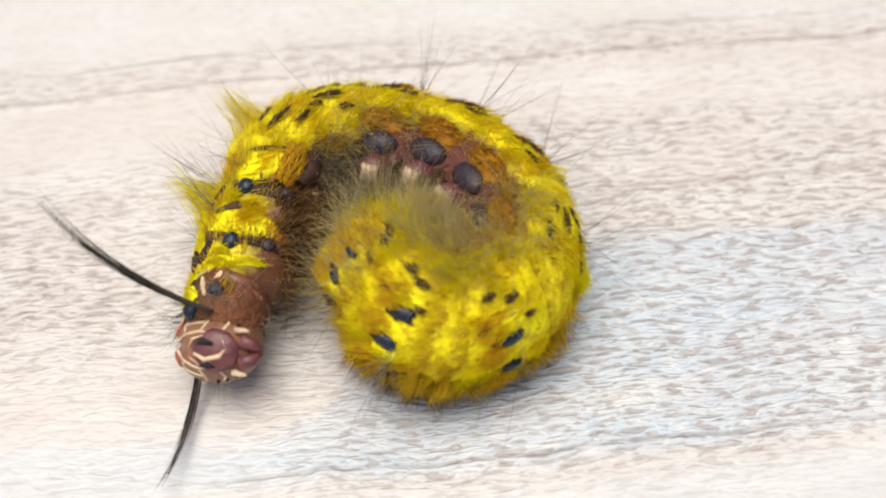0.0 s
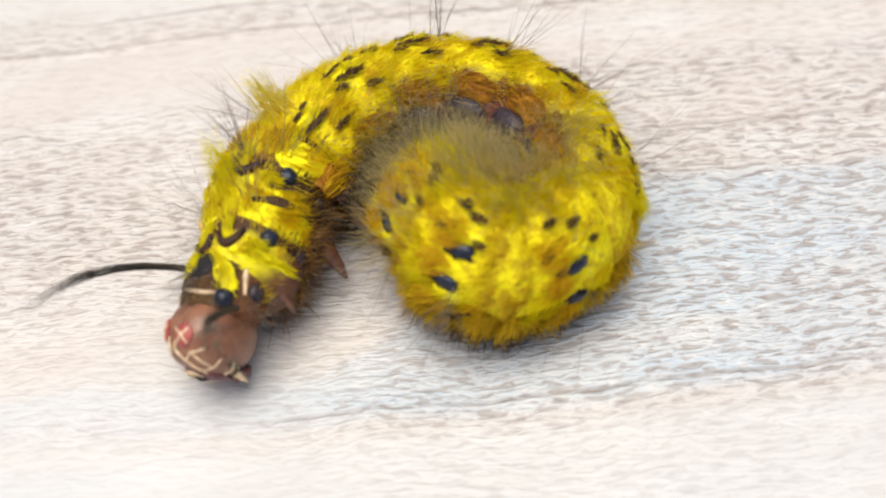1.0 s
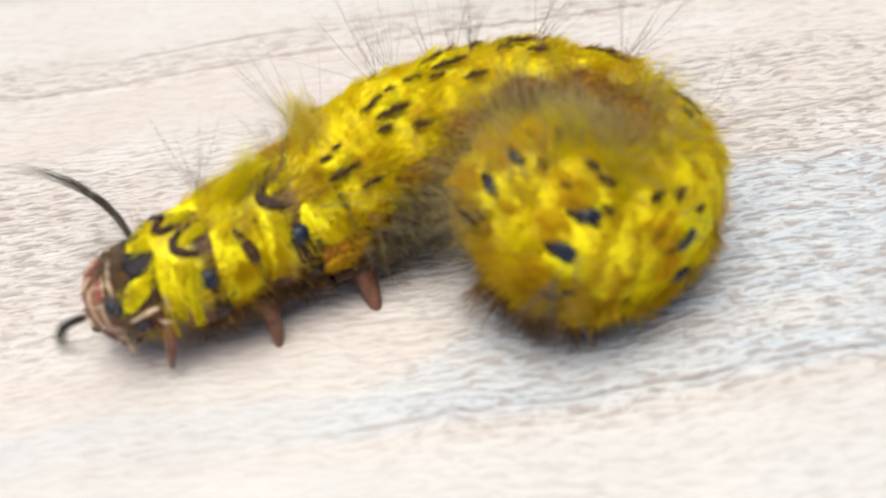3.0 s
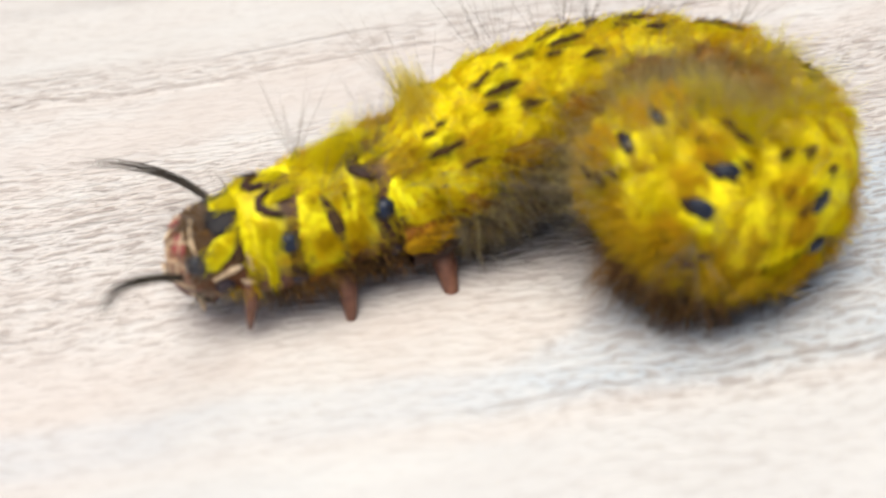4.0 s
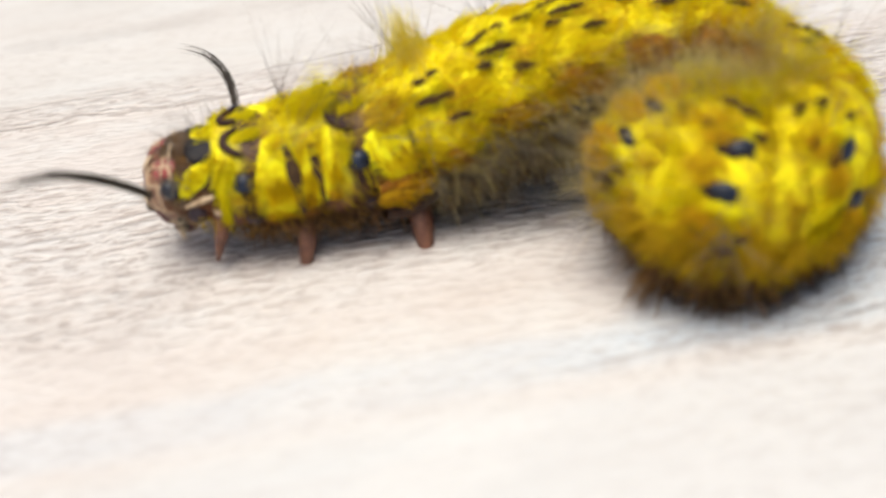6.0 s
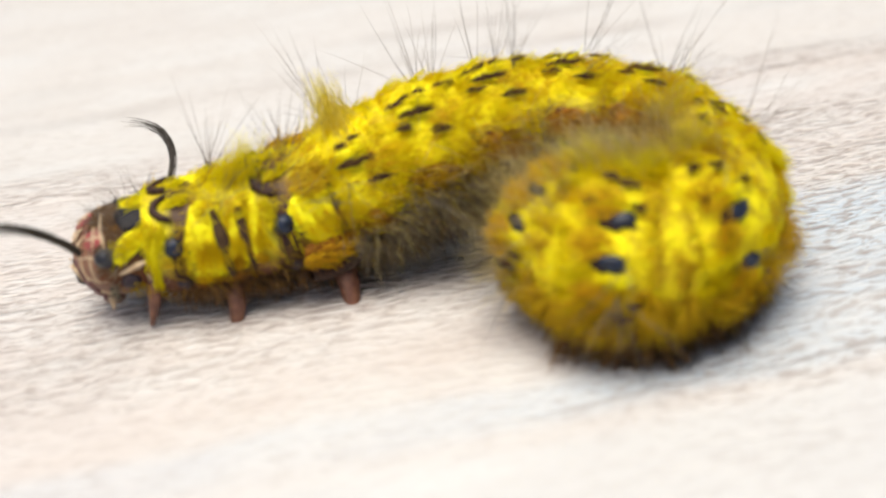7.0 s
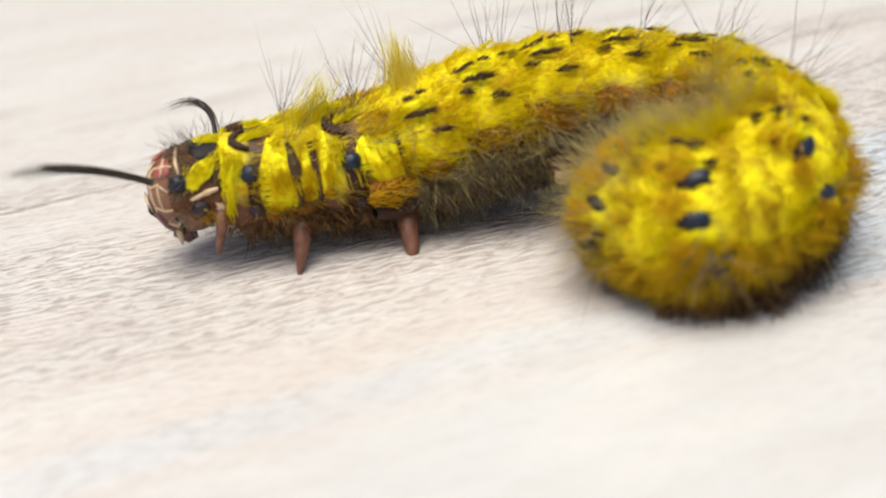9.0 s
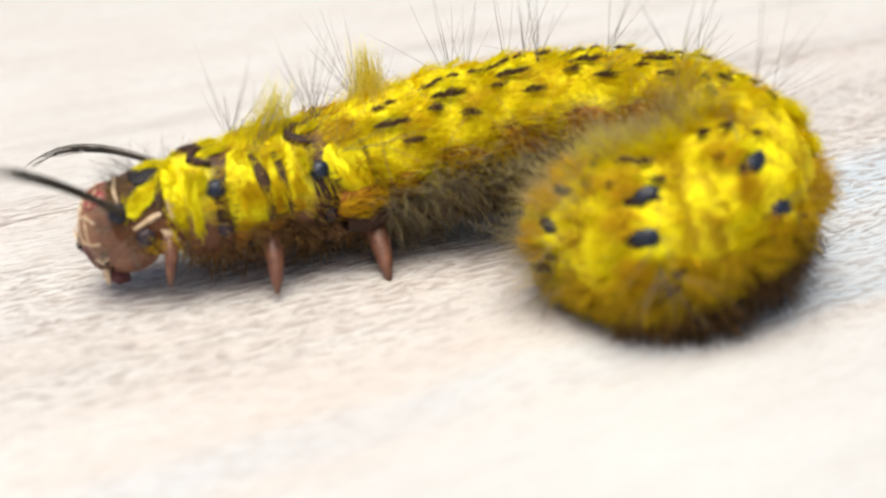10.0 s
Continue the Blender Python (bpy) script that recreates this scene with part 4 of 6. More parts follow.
    coat("undercoat", seg, length, r, 500, (0, left), 0.0009, 0.00005, FUR_BRIGHT, 0, 1.0, 0.35, gaps, "short yellow undercoat", right=END.get(i, left))
    coat("fur", seg, length, r, full, (0, left), 0.0015, 0.000045, FUR, 60, 1.3, 0.22, gaps, "short soft yellow fur", right=END.get(i, left))
    coat("bright_fur", seg, length, r, int(full * 0.7), (0, left - 6), 0.0017, 0.00005, FUR_BRIGHT, 30, 1.5, 0.20, gaps, "bright yellow flecks of fur", right=END.get(i, left) - 4, rise=0.0002)
    coat("gold_fur", seg, length, r, int(full * 0.22), (25, left), 0.0020, 0.00004, FUR_GOLD, 24, 1.0, 0.30, gaps, "golden-brown wisps of fur", right=END.get(i, left))
    fringe(seg, length, r, False, 6 <= i <= 10, i >= 9, END.get(i, 50))
    # dark belly hair, which also fills the shadow between body and floor
    if i <= 8:
        coat("belly_shade_hair", seg, length, r, 500, (148, 178), 0.0024 if i < 6 else 0.0034, 0.00007, FUR_BROWN if i < 6 else FUR_UNDER, 22, 0.3, 0.4, (), "dark brown belly hair that also stands for the shade below")
    if i <= 5:
        coat("flank_hair", seg, length, r, 700, (120, 156), 0.0030, 0.00006, FUR_BROWN, 22, 0.3, 0.4, (), "dark brown flank hair")
        coat("smoky_mass", seg, length, r, 320, (110, 134), 0.0036, 0.00005, FUR_SMOKE, 40, 0.4, 0.4, (), "dense smoky grey-brown hair", 0.25, side=1)
        # near-black hair in place of the shadow below the left flank
        coat("brown_mass", seg, length, r, 480, (118, 165), 0.0030, 0.00007, FUR_UNDER, 30, 0.4, 0.4, (), "dark brown hair under the flank that also stands for shadow", 0.25, side=1)
        coat("smoky_fringe", seg, length, r, 300, (116, 146), 0.0044, 0.00005, FUR_SMOKE, 30, 0.35, 0.4, (), "smoky grey-brown belly hair", 0.15)
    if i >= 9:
        coat("under_hair", seg, length, r, 400, (118, 178), 0.0028 if i < 12 else 0.0018, 0.00008, FUR_UNDER, 24, 0.4, 0.35, (), "dark brown belly hair that also stands for the shade below", side=-1)
    # dark tufts and fringe that also paint the contact shadow under the hind rings
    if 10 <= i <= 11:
        coat("dark_tuft", seg, length, r, 520, (84, 124), 0.0042, 0.00008, FUR_BROWN, 11, 0.2, 0.16, (), "dark brown tufts on the lower flank that also stand for contact shade", 0.35, side=-1, pull=-0.25)
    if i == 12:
        coat("dark_tuft", seg, length, r, 260, (110, 140), 0.0034, 0.00007, FUR_BROWN, 8, 0.2, 0.18, (), "dark brown tufts on the lower flank that also stand for contact shade", 0.35, side=-1, pull=-0.25)
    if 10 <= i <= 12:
        coat("dark_fringe", seg, length, r, 450, (END[i] + 10, END[i] + 30), 0.0026 if i < 12 else 0.0016, 0.00005, FUR_BROWN, 30, 0.3, 0.35, (), "dark brown hair along the lower flank that also stands for shade", side=-1, pull=-0.3)
        for u, phi in ((0.55, 30), (-0.55, 33), (0.55, -36), (-0.5, -34)):
            hair_mark(seg, "brown_dot", length, r, u, phi, (0.0004, 0.00022), FUR_MARK, "small brown mark", 34, 0.0006)
        for u, phi in ((-0.5, 5), (-0.45, -28)):
            hair_mark(seg, "gold_patch", length, r, u, phi, (0.0010, 0.0010), FUR_GOLD, "golden-brown patch of fur", 90, 0.0013, 0.00006, 0.0002)
    if i >= 11:
        coat("yellow_fringe", seg, length, r, 240, (50, 92), 0.0026, 0.00005, FUR_BRIGHT, 22, 0.5, 0.3, (), "long yellow tufts", side=1)
        coat("tail_fringe", seg, length, r, 260, (84, 120), 0.0046, 0.00005, FUR_PALE, 24, 0.6, 0.4, (), "long straw-coloured tail fringe", side=1)
    if i >= 9:
        coat("pale_fuzz", seg, length, r, 900 if i >= 11 else 260, (76, 150), 0.0044, 0.00004, FUR_PALE, 60, 0.6, 0.4, (), "pale straw-coloured fuzz", side=1)
    if 9 <= i <= 12:
        coat("ridge_hair", seg, length, r, 150, (64, 92), 0.0032, 0.00005, FUR_BRIGHT, 16, 0.4, 0.3, (), "long golden-yellow hair on the ridge", -0.25, side=1)
        coat("ridge_fuzz", seg, length, r, 130, (74, 104), 0.0044, 0.00004, FUR_PALE, 20, 0.3, 0.4, (), "long wispy straw-coloured hair", -0.25, side=1)
    if 4 <= i <= 6:
        coat("inner_fuzz", seg, length, r, 90, (100, 130), 0.0050, 0.00004, FUR_STRAW, 20, 0.3, 0.45, (), "long wispy straw-coloured hair", side=1)
    if i >= 12:
        coat("back_fuzz", seg, length, r, 420, (0, 75), 0.0048, 0.00003, FUR_STRAW, 44, 0.3, 0.5, (), "long wispy straw-coloured hair")
    if tail:
        n = 650
        ang, rad = rng.uniform(0, 2 * math.pi, n), np.sqrt(rng.uniform(0, 1, n)) * r * 0.95
        p = np.stack([np.full(n, -length * 0.62), rad * np.sin(ang), rad * np.cos(ang)], -1)
        way = np.stack([np.full(n, -1.0), p[:, 1] * 260, p[:, 2] * 260], -1) + rng.normal(0, 0.3, (n, 3))
        part("tail_hair", strands("tail_hair", p, way, 0.0040 * rng.uniform(0.5, 1.2, n), np.full(n, 0.00004), np.zeros((n, 3))), FUR_PALE, seg, "pale straw-grey tail hair")["kind"] = "stuff"
        n = 650
        ang, rad = rng.uniform(0, 2 * math.pi, n), np.sqrt(rng.uniform(0, 1, n)) * r * 0.95
        p = np.stack([np.full(n, -length * 0.5), rad * np.sin(ang), rad * np.cos(ang)], -1)
        way = np.stack([np.full(n, -1.0), p[:, 1] * 320, p[:, 2] * 320], -1) + rng.normal(0, 0.4, (n, 3))
        part("smoky_tail_hair", strands("smoky_tail_hair", p, way, 0.0062 * rng.uniform(0.4, 1.2, n), np.full(n, 0.000045), np.zeros((n, 3)), 0.4), FUR_SMOKE, seg, "long smoky-grey wisps at the tail")["kind"] = "stuff"
    if i == 4:
        crest(seg, length, r, 0.3, 0.0037)
    sparse_hairs(seg, length, r, 24, (0, 80), 0.0080, 0.00004)
    return seg


def rim(seg, length, r, u, phi):
    """A lemon-yellow crescent of short hair beside a spot."""
    n = 60
    s = 1 if phi >= 0 else -1
    patch(seg, "lemon_crescent", length, r, u + 0.05, phi + s * 11, (0.00125, 0.00050, 0.00022), LEMON, "lemon-yellow crescent beside a dark mark", 0.0002, 0, 0.0, 0.3)
    uu = u + 0.1 + rng.normal(0, 0.20, n)
    ph = np.radians(phi + s * 11 + rng.normal(0, 2.2, n))
    p, nrm = on_body(length, r, uu, ph, 0.0003)
    way = nrm * 0.35 + np.array([-0.8, 0, 0]) + rng.normal(0, 0.15, (n, 3))
    part("spot_rim", strands("spot_rim", p, way, 0.0012 * rng.uniform(0.7, 1.2, n), np.full(n, 0.00006), np.zeros((n, 3)), 0.1), FUR_BRIGHT, seg, "lemon-yellow crescent of hair")["kind"] = "stuff"


for i in (1, 2, 3):
    SEG[i] = build_thorax(i)
for i in range(4, 14):
    SEG[i] = build_abdomen(i)
for i in range(3, 13):
    length, r = 0.55 * (LEN[i] + LEN[i + 1]) / 2, 0.5 * (RAD[i] + RAD[i + 1]) * (0.97 if i < 9 else 0.92)
    FOLD[i] = part("skin_fold", segment_mesh(length, r, 1.2, 0.03, i + 20, 0.01), SKIN_MID if 6 <= i <= 8 else SKIN_TAIL if i >= 11 else FOLD_SKIN, caterpillar, "olive-yellow fold between two body rings")
    # from fold 9 back the fur is browner, painting shade into the creases
    coat("fur", FOLD[i], length, r, 460, (0, 74 if 5 <= i <= 8 else 86), 0.0018, 0.000045, FUR_BRIGHT if i == 3 else FUR if i < 9 else FUR_OLIVE, 34, 1.4, 0.22, (), "short yellow fur, browner in the hind creases to shade them", right=END_FOLD.get(i, 86))
    fringe(FOLD[i], length, r, True, 6 <= i <= 9, i >= 9, END_FOLD.get(i, 50))


def motions():
    walk(HEAD, [
        (0, pose(-0.01331, -0.01084, 0.00524, 92.8, -50.3, -101.0)),
        (0.5, pose(-0.01241, -0.01380, 0.00505, 68.8, -6.0, -79.0)),
        (1, pose(-0.01690, -0.01543, 0.00519, 38.2, 28.8, -110.1)),
        (1.5, pose(-0.01845, -0.01511, 0.00463, 21.9, 21.8, -111.2)),
        (2, pose(-0.02209, -0.01355, 0.00460, 12.4, 21.8, -132.5)),
        (2.2, pose(-0.02381, -0.01331, 0.00469, 9.8, 21.8, -128.4)),
        (3.3, pose(-0.02773, -0.00887, 0.00463, -0.3, 21.8, -164.3)),
        (3.5, pose(-0.02857, -0.00885, 0.00450, 1.9, 21.8, -170.7)),
        (4, pose(-0.03001, -0.00737, 0.00478, -4.7, 21.8, -172.0)),
        (4.5, pose(-0.03164, -0.00536, 0.00474, -4.8, 21.8, 176.7)),
        (5, pose(-0.03369, -0.00515, 0.00476, -7.7, 21.8, -174.9)),
        (5.5, pose(-0.03466, -0.00423, 0.00461, -1.6, 21.8, 169.2)),
        (5.7, pose(-0.03509, -0.00280, 0.00502, -11.3, 21.8, -172.7)),
        (6.8, pose(-0.03887, 0.00196, 0.00550, -11.4, 21.8, -175.4)),
        (7, pose(-0.03902, 0.00071, 0.00472, -11.3, 21.8, -165.9)),
        (7.5, pose(-0.04156, 0.00105, 0.00473, -8.8, 21.8, -168.3)),
        (8, pose(-0.04329, 0.00201, 0.00470, -6.7, 21.8, -167.3)),
        (8.5, pose(-0.04382, 0.00312, 0.00576, -6.1, 21.8, -173.4)),
        (9, pose(-0.04458, 0.00399, 0.00584, -1.3, 21.8, -178.9)),
        (9.5, pose(-0.04754, 0.00361, 0.00476, 2.3, 21.8, 175.7)),
        (10, pose(-0.04910, 0.00461, 0.00473, 5.4, 21.8, 169.4)),
    ])
    walk(SEG[1], [
        (0, pose(-0.01282, -0.00758, 0.00562, 115.0, -5.5, -98.8)),
        (0.5, pose(-0.01234, -0.01081, 0.00575, 97.3, 3.8, -87.7)),
        (1, pose(-0.01567, -0.01173, 0.00590, 53.5, 3.7, -109.7)),
        (1.5, pose(-0.01732, -0.01280, 0.00551, 20.2, 9.6, -118.3)),
        (2, pose(-0.02030, -0.01159, 0.00539, 11.9, 4.2, -132.7)),
        (2.2, pose(-0.02171, -0.01160, 0.00554, 8.2, 4.7, -146.4)),
        (3.3, pose(-0.02614, -0.00881, 0.00517, 8.5, 1.4, -174.5)),
        (3.5, pose(-0.02699, -0.00873, 0.00508, 10.7, 1.4, -174.4)),
        (4, pose(-0.02842, -0.00721, 0.00530, 4.6, 0.8, -173.9)),
        (4.5, pose(-0.03004, -0.00553, 0.00517, 4.6, -0.6, 174.7)),
        (5, pose(-0.03209, -0.00514, 0.00523, 1.8, 0.3, -178.7)),
        (5.5, pose(-0.03308, -0.00451, 0.00508, 7.6, -0.2, 169.9)),
        (5.7, pose(-0.03350, -0.00307, 0.00535, -1.6, -1.3, 175.2)),
        (6.8, pose(-0.03726, 0.00176, 0.00573, -0.6, -4.9, 174.0)),
        (7, pose(-0.03740, 0.00078, 0.00505, -1.2, -2.6, -176.1)),
        (7.5, pose(-0.03996, 0.00119, 0.00493, 1.0, -1.8, -173.9)),
        (8, pose(-0.04168, 0.00222, 0.00502, 3.1, -3.2, -172.2)),
        (8.5, pose(-0.04219, 0.00314, 0.00594, 4.2, -6.3, -178.5)),
        (9, pose(-0.04295, 0.00391, 0.00615, 8.2, -5.4, 177.4)),
        (9.5, pose(-0.04520, 0.00337, 0.00537, 11.2, 0.4, 174.4)),
        (10, pose(-0.04668, 0.00422, 0.00556, 14.2, 4.6, 170.8)),
    ])
    walk(SEG[2], [
        (0, pose(-0.01124, -0.00175, 0.00547, 67.8, 0.2, -99.8)),
        (0.5, pose(-0.01135, -0.00451, 0.00558, 55.5, -5.5, -101.7)),
        (1, pose(-0.01387, -0.00781, 0.00575, 31.9, -5.3, -100.1)),
        (1.5, pose(-0.01535, -0.00811, 0.00552, 19.9, -5.3, -103.1)),
        (2, pose(-0.01740, -0.00711, 0.00537, 12.5, -2.9, -116.3)),
        (2.2, pose(-0.01864, -0.00789, 0.00534, 5.8, -6.7, -119.2)),
        (3.3, pose(-0.02155, -0.00718, 0.00509, -2.9, -2.4, -151.7)),
        (3.5, pose(-0.02224, -0.00713, 0.00499, -0.2, -2.6, -153.3)),
        (4, pose(-0.02372, -0.00573, 0.00510, -3.8, -4.2, -155.5)),
        (4.5, pose(-0.02512, -0.00503, 0.00511, -5.3, -0.7, -167.4)),
        (5, pose(-0.02726, -0.00431, 0.00515, -7.5, -1.8, -165.2)),
        (5.5, pose(-0.02817, -0.00449, 0.00500, -1.0, -1.4, -173.5)),
        (5.7, pose(-0.02880, -0.00300, 0.00527, -13.4, -0.8, -175.6)),
        (6.8, pose(-0.03235, 0.00139, 0.00553, -11.9, -0.9, 176.7)),
        (7, pose(-0.03251, 0.00099, 0.00497, -11.8, -0.0, -178.5)),
        (7.5, pose(-0.03578, 0.00165, 0.00478, -7.2, -2.1, -173.5)),
        (8, pose(-0.03683, 0.00260, 0.00482, -7.2, -1.7, -177.6)),
        (8.5, pose(-0.03724, 0.00320, 0.00556, -6.6, -3.2, -179.7)),
        (9, pose(-0.03776, 0.00364, 0.00567, -2.7, -5.1, 176.8)),
        (9.5, pose(-0.03958, 0.00299, 0.00527, 0.8, -2.0, 177.4)),
        (10, pose(-0.04098, 0.00408, 0.00557, 4.4, -3.0, -175.9)),
    ])
    walk(SEG[3], [
        (0, pose(-0.00953, 0.00219, 0.00555, 74.9, 1.3, -109.2)),
        (0.5, pose(-0.00944, 0.00053, 0.00535, 52.8, 1.0, -113.3)),
        (1, pose(-0.01279, -0.00239, 0.00506, 32.5, -7.2, -114.0)),
        (1.5, pose(-0.01405, -0.00251, 0.00514, 22.5, -2.0, -117.8)),
        (2, pose(-0.01497, -0.00170, 0.00548, 15.0, 4.5, -127.9)),
        (2.2, pose(-0.01506, -0.00271, 0.00502, 8.7, 0.7, -129.7)),
        (3.3, pose(-0.01593, -0.00422, 0.00500, -0.5, 0.7, -152.7)),
        (3.5, pose(-0.01650, -0.00432, 0.00490, 2.1, 0.9, -154.4)),
        (4, pose(-0.01785, -0.00329, 0.00481, -1.7, -1.1, -159.2)),
        (4.5, pose(-0.01905, -0.00320, 0.00510, -1.5, 0.5, -159.1)),
        (5, pose(-0.02122, -0.00244, 0.00495, -4.2, -1.8, -160.5)),
        (5.5, pose(-0.02201, -0.00315, 0.00498, 1.2, 1.1, -162.4)),
        (5.7, pose(-0.02268, -0.00190, 0.00527, -9.1, 0.8, -164.7)),
        (6.8, pose(-0.02611, 0.00193, 0.00556, -8.0, 1.3, -167.6)),
        (7, pose(-0.02626, 0.00172, 0.00514, -9.4, 3.0, -168.5)),
        (7.5, pose(-0.02981, 0.00245, 0.00475, -6.4, 1.2, -171.5)),
        (8, pose(-0.03056, 0.00316, 0.00485, -7.3, 2.0, -172.4)),
        (8.5, pose(-0.03093, 0.00371, 0.00540, -5.6, 0.3, -171.2)),
        (9, pose(-0.03133, 0.00376, 0.00534, -3.7, -0.9, -175.0)),
        (9.5, pose(-0.03297, 0.00311, 0.00521, -1.5, 1.1, -175.1)),
        (10, pose(-0.03435, 0.00474, 0.00538, 2.6, -0.2, -172.7)),
    ])
    walk(SEG[4], [
        (0, pose(-0.00784, 0.00724, 0.00558, 62.2, -1.0, -133.7)),
        (0.5, pose(-0.00719, 0.00487, 0.00550, 48.5, 2.2, -131.9)),
        (1, pose(-0.00925, 0.00274, 0.00506, 35.4, 9.7, -131.1)),
        (1.5, pose(-0.01047, 0.00180, 0.00541, 30.1, 9.2, -135.1)),
        (2, pose(-0.01052, 0.00181, 0.00594, 24.3, 5.0, -141.1)),
        (2.2, pose(-0.01106, 0.00125, 0.00553, 18.6, 11.0, -143.1)),
        (3.3, pose(-0.01107, -0.00202, 0.00616, 8.4, 13.2, -160.5)),
        (3.5, pose(-0.01157, -0.00223, 0.00608, 10.3, 13.4, -161.3)),
        (4, pose(-0.01267, -0.00164, 0.00616, 6.4, 13.1, -167.2)),
        (4.5, pose(-0.01385, -0.00146, 0.00647, 8.0, 11.1, -165.1)),
        (5, pose(-0.01594, -0.00104, 0.00619, 4.3, 11.3, -171.8)),
        (5.5, pose(-0.01680, -0.00168, 0.00642, 9.9, 12.6, -167.3)),
        (5.7, pose(-0.01733, -0.00069, 0.00650, 2.0, 7.4, -171.2)),
        (6.8, pose(-0.02037, 0.00284, 0.00700, 3.2, 10.4, -175.3)),
        (7, pose(-0.02061, 0.00251, 0.00662, 1.6, 9.4, -177.0)),
        (7.5, pose(-0.02431, 0.00285, 0.00615, 0.8, 10.7, 177.8)),
        (8, pose(-0.02501, 0.00348, 0.00622, 0.9, 8.9, 177.1)),
        (8.5, pose(-0.02529, 0.00408, 0.00656, 2.9, 5.6, 177.0)),
        (9, pose(-0.02551, 0.00381, 0.00643, 3.5, 5.3, 174.9)),
        (9.5, pose(-0.02715, 0.00323, 0.00639, 4.9, 4.8, 176.4)),
        (10, pose(-0.02852, 0.00493, 0.00639, 7.4, 2.8, 175.1)),
    ])
    walk(SEG[5], [
        (0, pose(-0.00441, 0.00855, 0.00550, 64.2, -0.8, -177.0)),
        (0.5, pose(-0.00398, 0.00683, 0.00563, 56.9, 0.8, -165.0)),
        (1, pose(-0.00570, 0.00514, 0.00565, 49.4, 4.1, -157.9)),
        (1.5, pose(-0.00651, 0.00449, 0.00591, 44.7, 2.8, -156.1)),
        (2, pose(-0.00643, 0.00421, 0.00622, 38.8, 1.8, -157.8)),
        (2.2, pose(-0.00684, 0.00370, 0.00619, 35.5, 4.4, -156.1)),
        (3.3, pose(-0.00701, -0.00072, 0.00734, 27.0, 5.3, -163.9)),
        (3.5, pose(-0.00747, -0.00095, 0.00729, 27.2, 5.9, -163.8)),
        (4, pose(-0.00829, -0.00072, 0.00767, 24.6, 7.8, -168.7)),
        (4.5, pose(-0.00944, -0.00037, 0.00784, 24.3, 5.7, -167.4)),
        (5, pose(-0.01146, -0.00044, 0.00768, 20.4, 8.4, -173.3)),
        (5.5, pose(-0.01250, -0.00079, 0.00791, 23.6, 7.9, -169.0)),
        (5.7, pose(-0.01283, -0.00012, 0.00774, 17.9, 6.1, -174.3)),
        (6.8, pose(-0.01516, 0.00307, 0.00843, 18.7, 5.6, -179.5)),
        (7, pose(-0.01558, 0.00255, 0.00802, 16.8, 6.3, 178.1)),
        (7.5, pose(-0.01971, 0.00258, 0.00767, 13.2, 9.4, 175.6)),
        (8, pose(-0.02030, 0.00304, 0.00758, 13.3, 6.9, 172.3)),
        (8.5, pose(-0.02046, 0.00345, 0.00767, 13.9, 4.2, 168.1)),
        (9, pose(-0.02036, 0.00293, 0.00754, 13.9, 3.7, 165.9)),
        (9.5, pose(-0.02201, 0.00246, 0.00745, 14.5, 3.2, 166.9)),
        (10, pose(-0.02340, 0.00390, 0.00736, 14.8, 3.1, 162.6)),
    ])
    walk(SEG[6], [
        (0, pose(0.00011, 0.00771, 0.00556, 93.2, 2.0, 161.9)),
        (0.5, pose(0.00062, 0.00689, 0.00572, 80.0, 1.3, 169.1)),
        (1, pose(-0.00081, 0.00593, 0.00590, 69.1, 1.6, 176.4)),
        (1.5, pose(-0.00169, 0.00555, 0.00605, 61.0, 0.2, -178.8)),
        (2, pose(-0.00168, 0.00522, 0.00626, 55.9, -0.9, -178.1)),
        (2.2, pose(-0.00198, 0.00498, 0.00640, 54.5, 0.2, -174.3)),
        (3.3, pose(-0.00270, 0.00025, 0.00769, 48.8, 0.2, -170.7)),
        (3.5, pose(-0.00312, 0.00005, 0.00764, 47.6, -0.6, -170.2)),
        (4, pose(-0.00371, 0.00004, 0.00819, 45.8, 0.0, -172.6)),
        (4.5, pose(-0.00481, 0.00045, 0.00828, 43.7, 0.1, -172.5)),
        (5, pose(-0.00678, -0.00002, 0.00827, 40.2, 1.0, -176.3)),
        (5.5, pose(-0.00798, -0.00019, 0.00851, 40.2, 2.1, -175.9)),
        (5.7, pose(-0.00817, 0.00019, 0.00824, 36.5, 1.3, -178.0)),
        (6.8, pose(-0.00977, 0.00290, 0.00898, 34.0, 1.9, 175.7)),
        (7, pose(-0.01040, 0.00223, 0.00853, 31.8, 0.7, 174.9)),
        (7.5, pose(-0.01496, 0.00213, 0.00840, 28.7, 3.4, 173.4)),
        (8, pose(-0.01547, 0.00227, 0.00821, 27.0, 3.2, 169.5)),
        (8.5, pose(-0.01559, 0.00217, 0.00823, 26.3, 3.9, 162.7)),
        (9, pose(-0.01521, 0.00135, 0.00802, 25.6, 2.2, 159.9)),
        (9.5, pose(-0.01688, 0.00097, 0.00793, 25.2, 2.8, 160.7)),
        (10, pose(-0.01838, 0.00197, 0.00797, 24.1, 5.7, 155.4)),
    ])
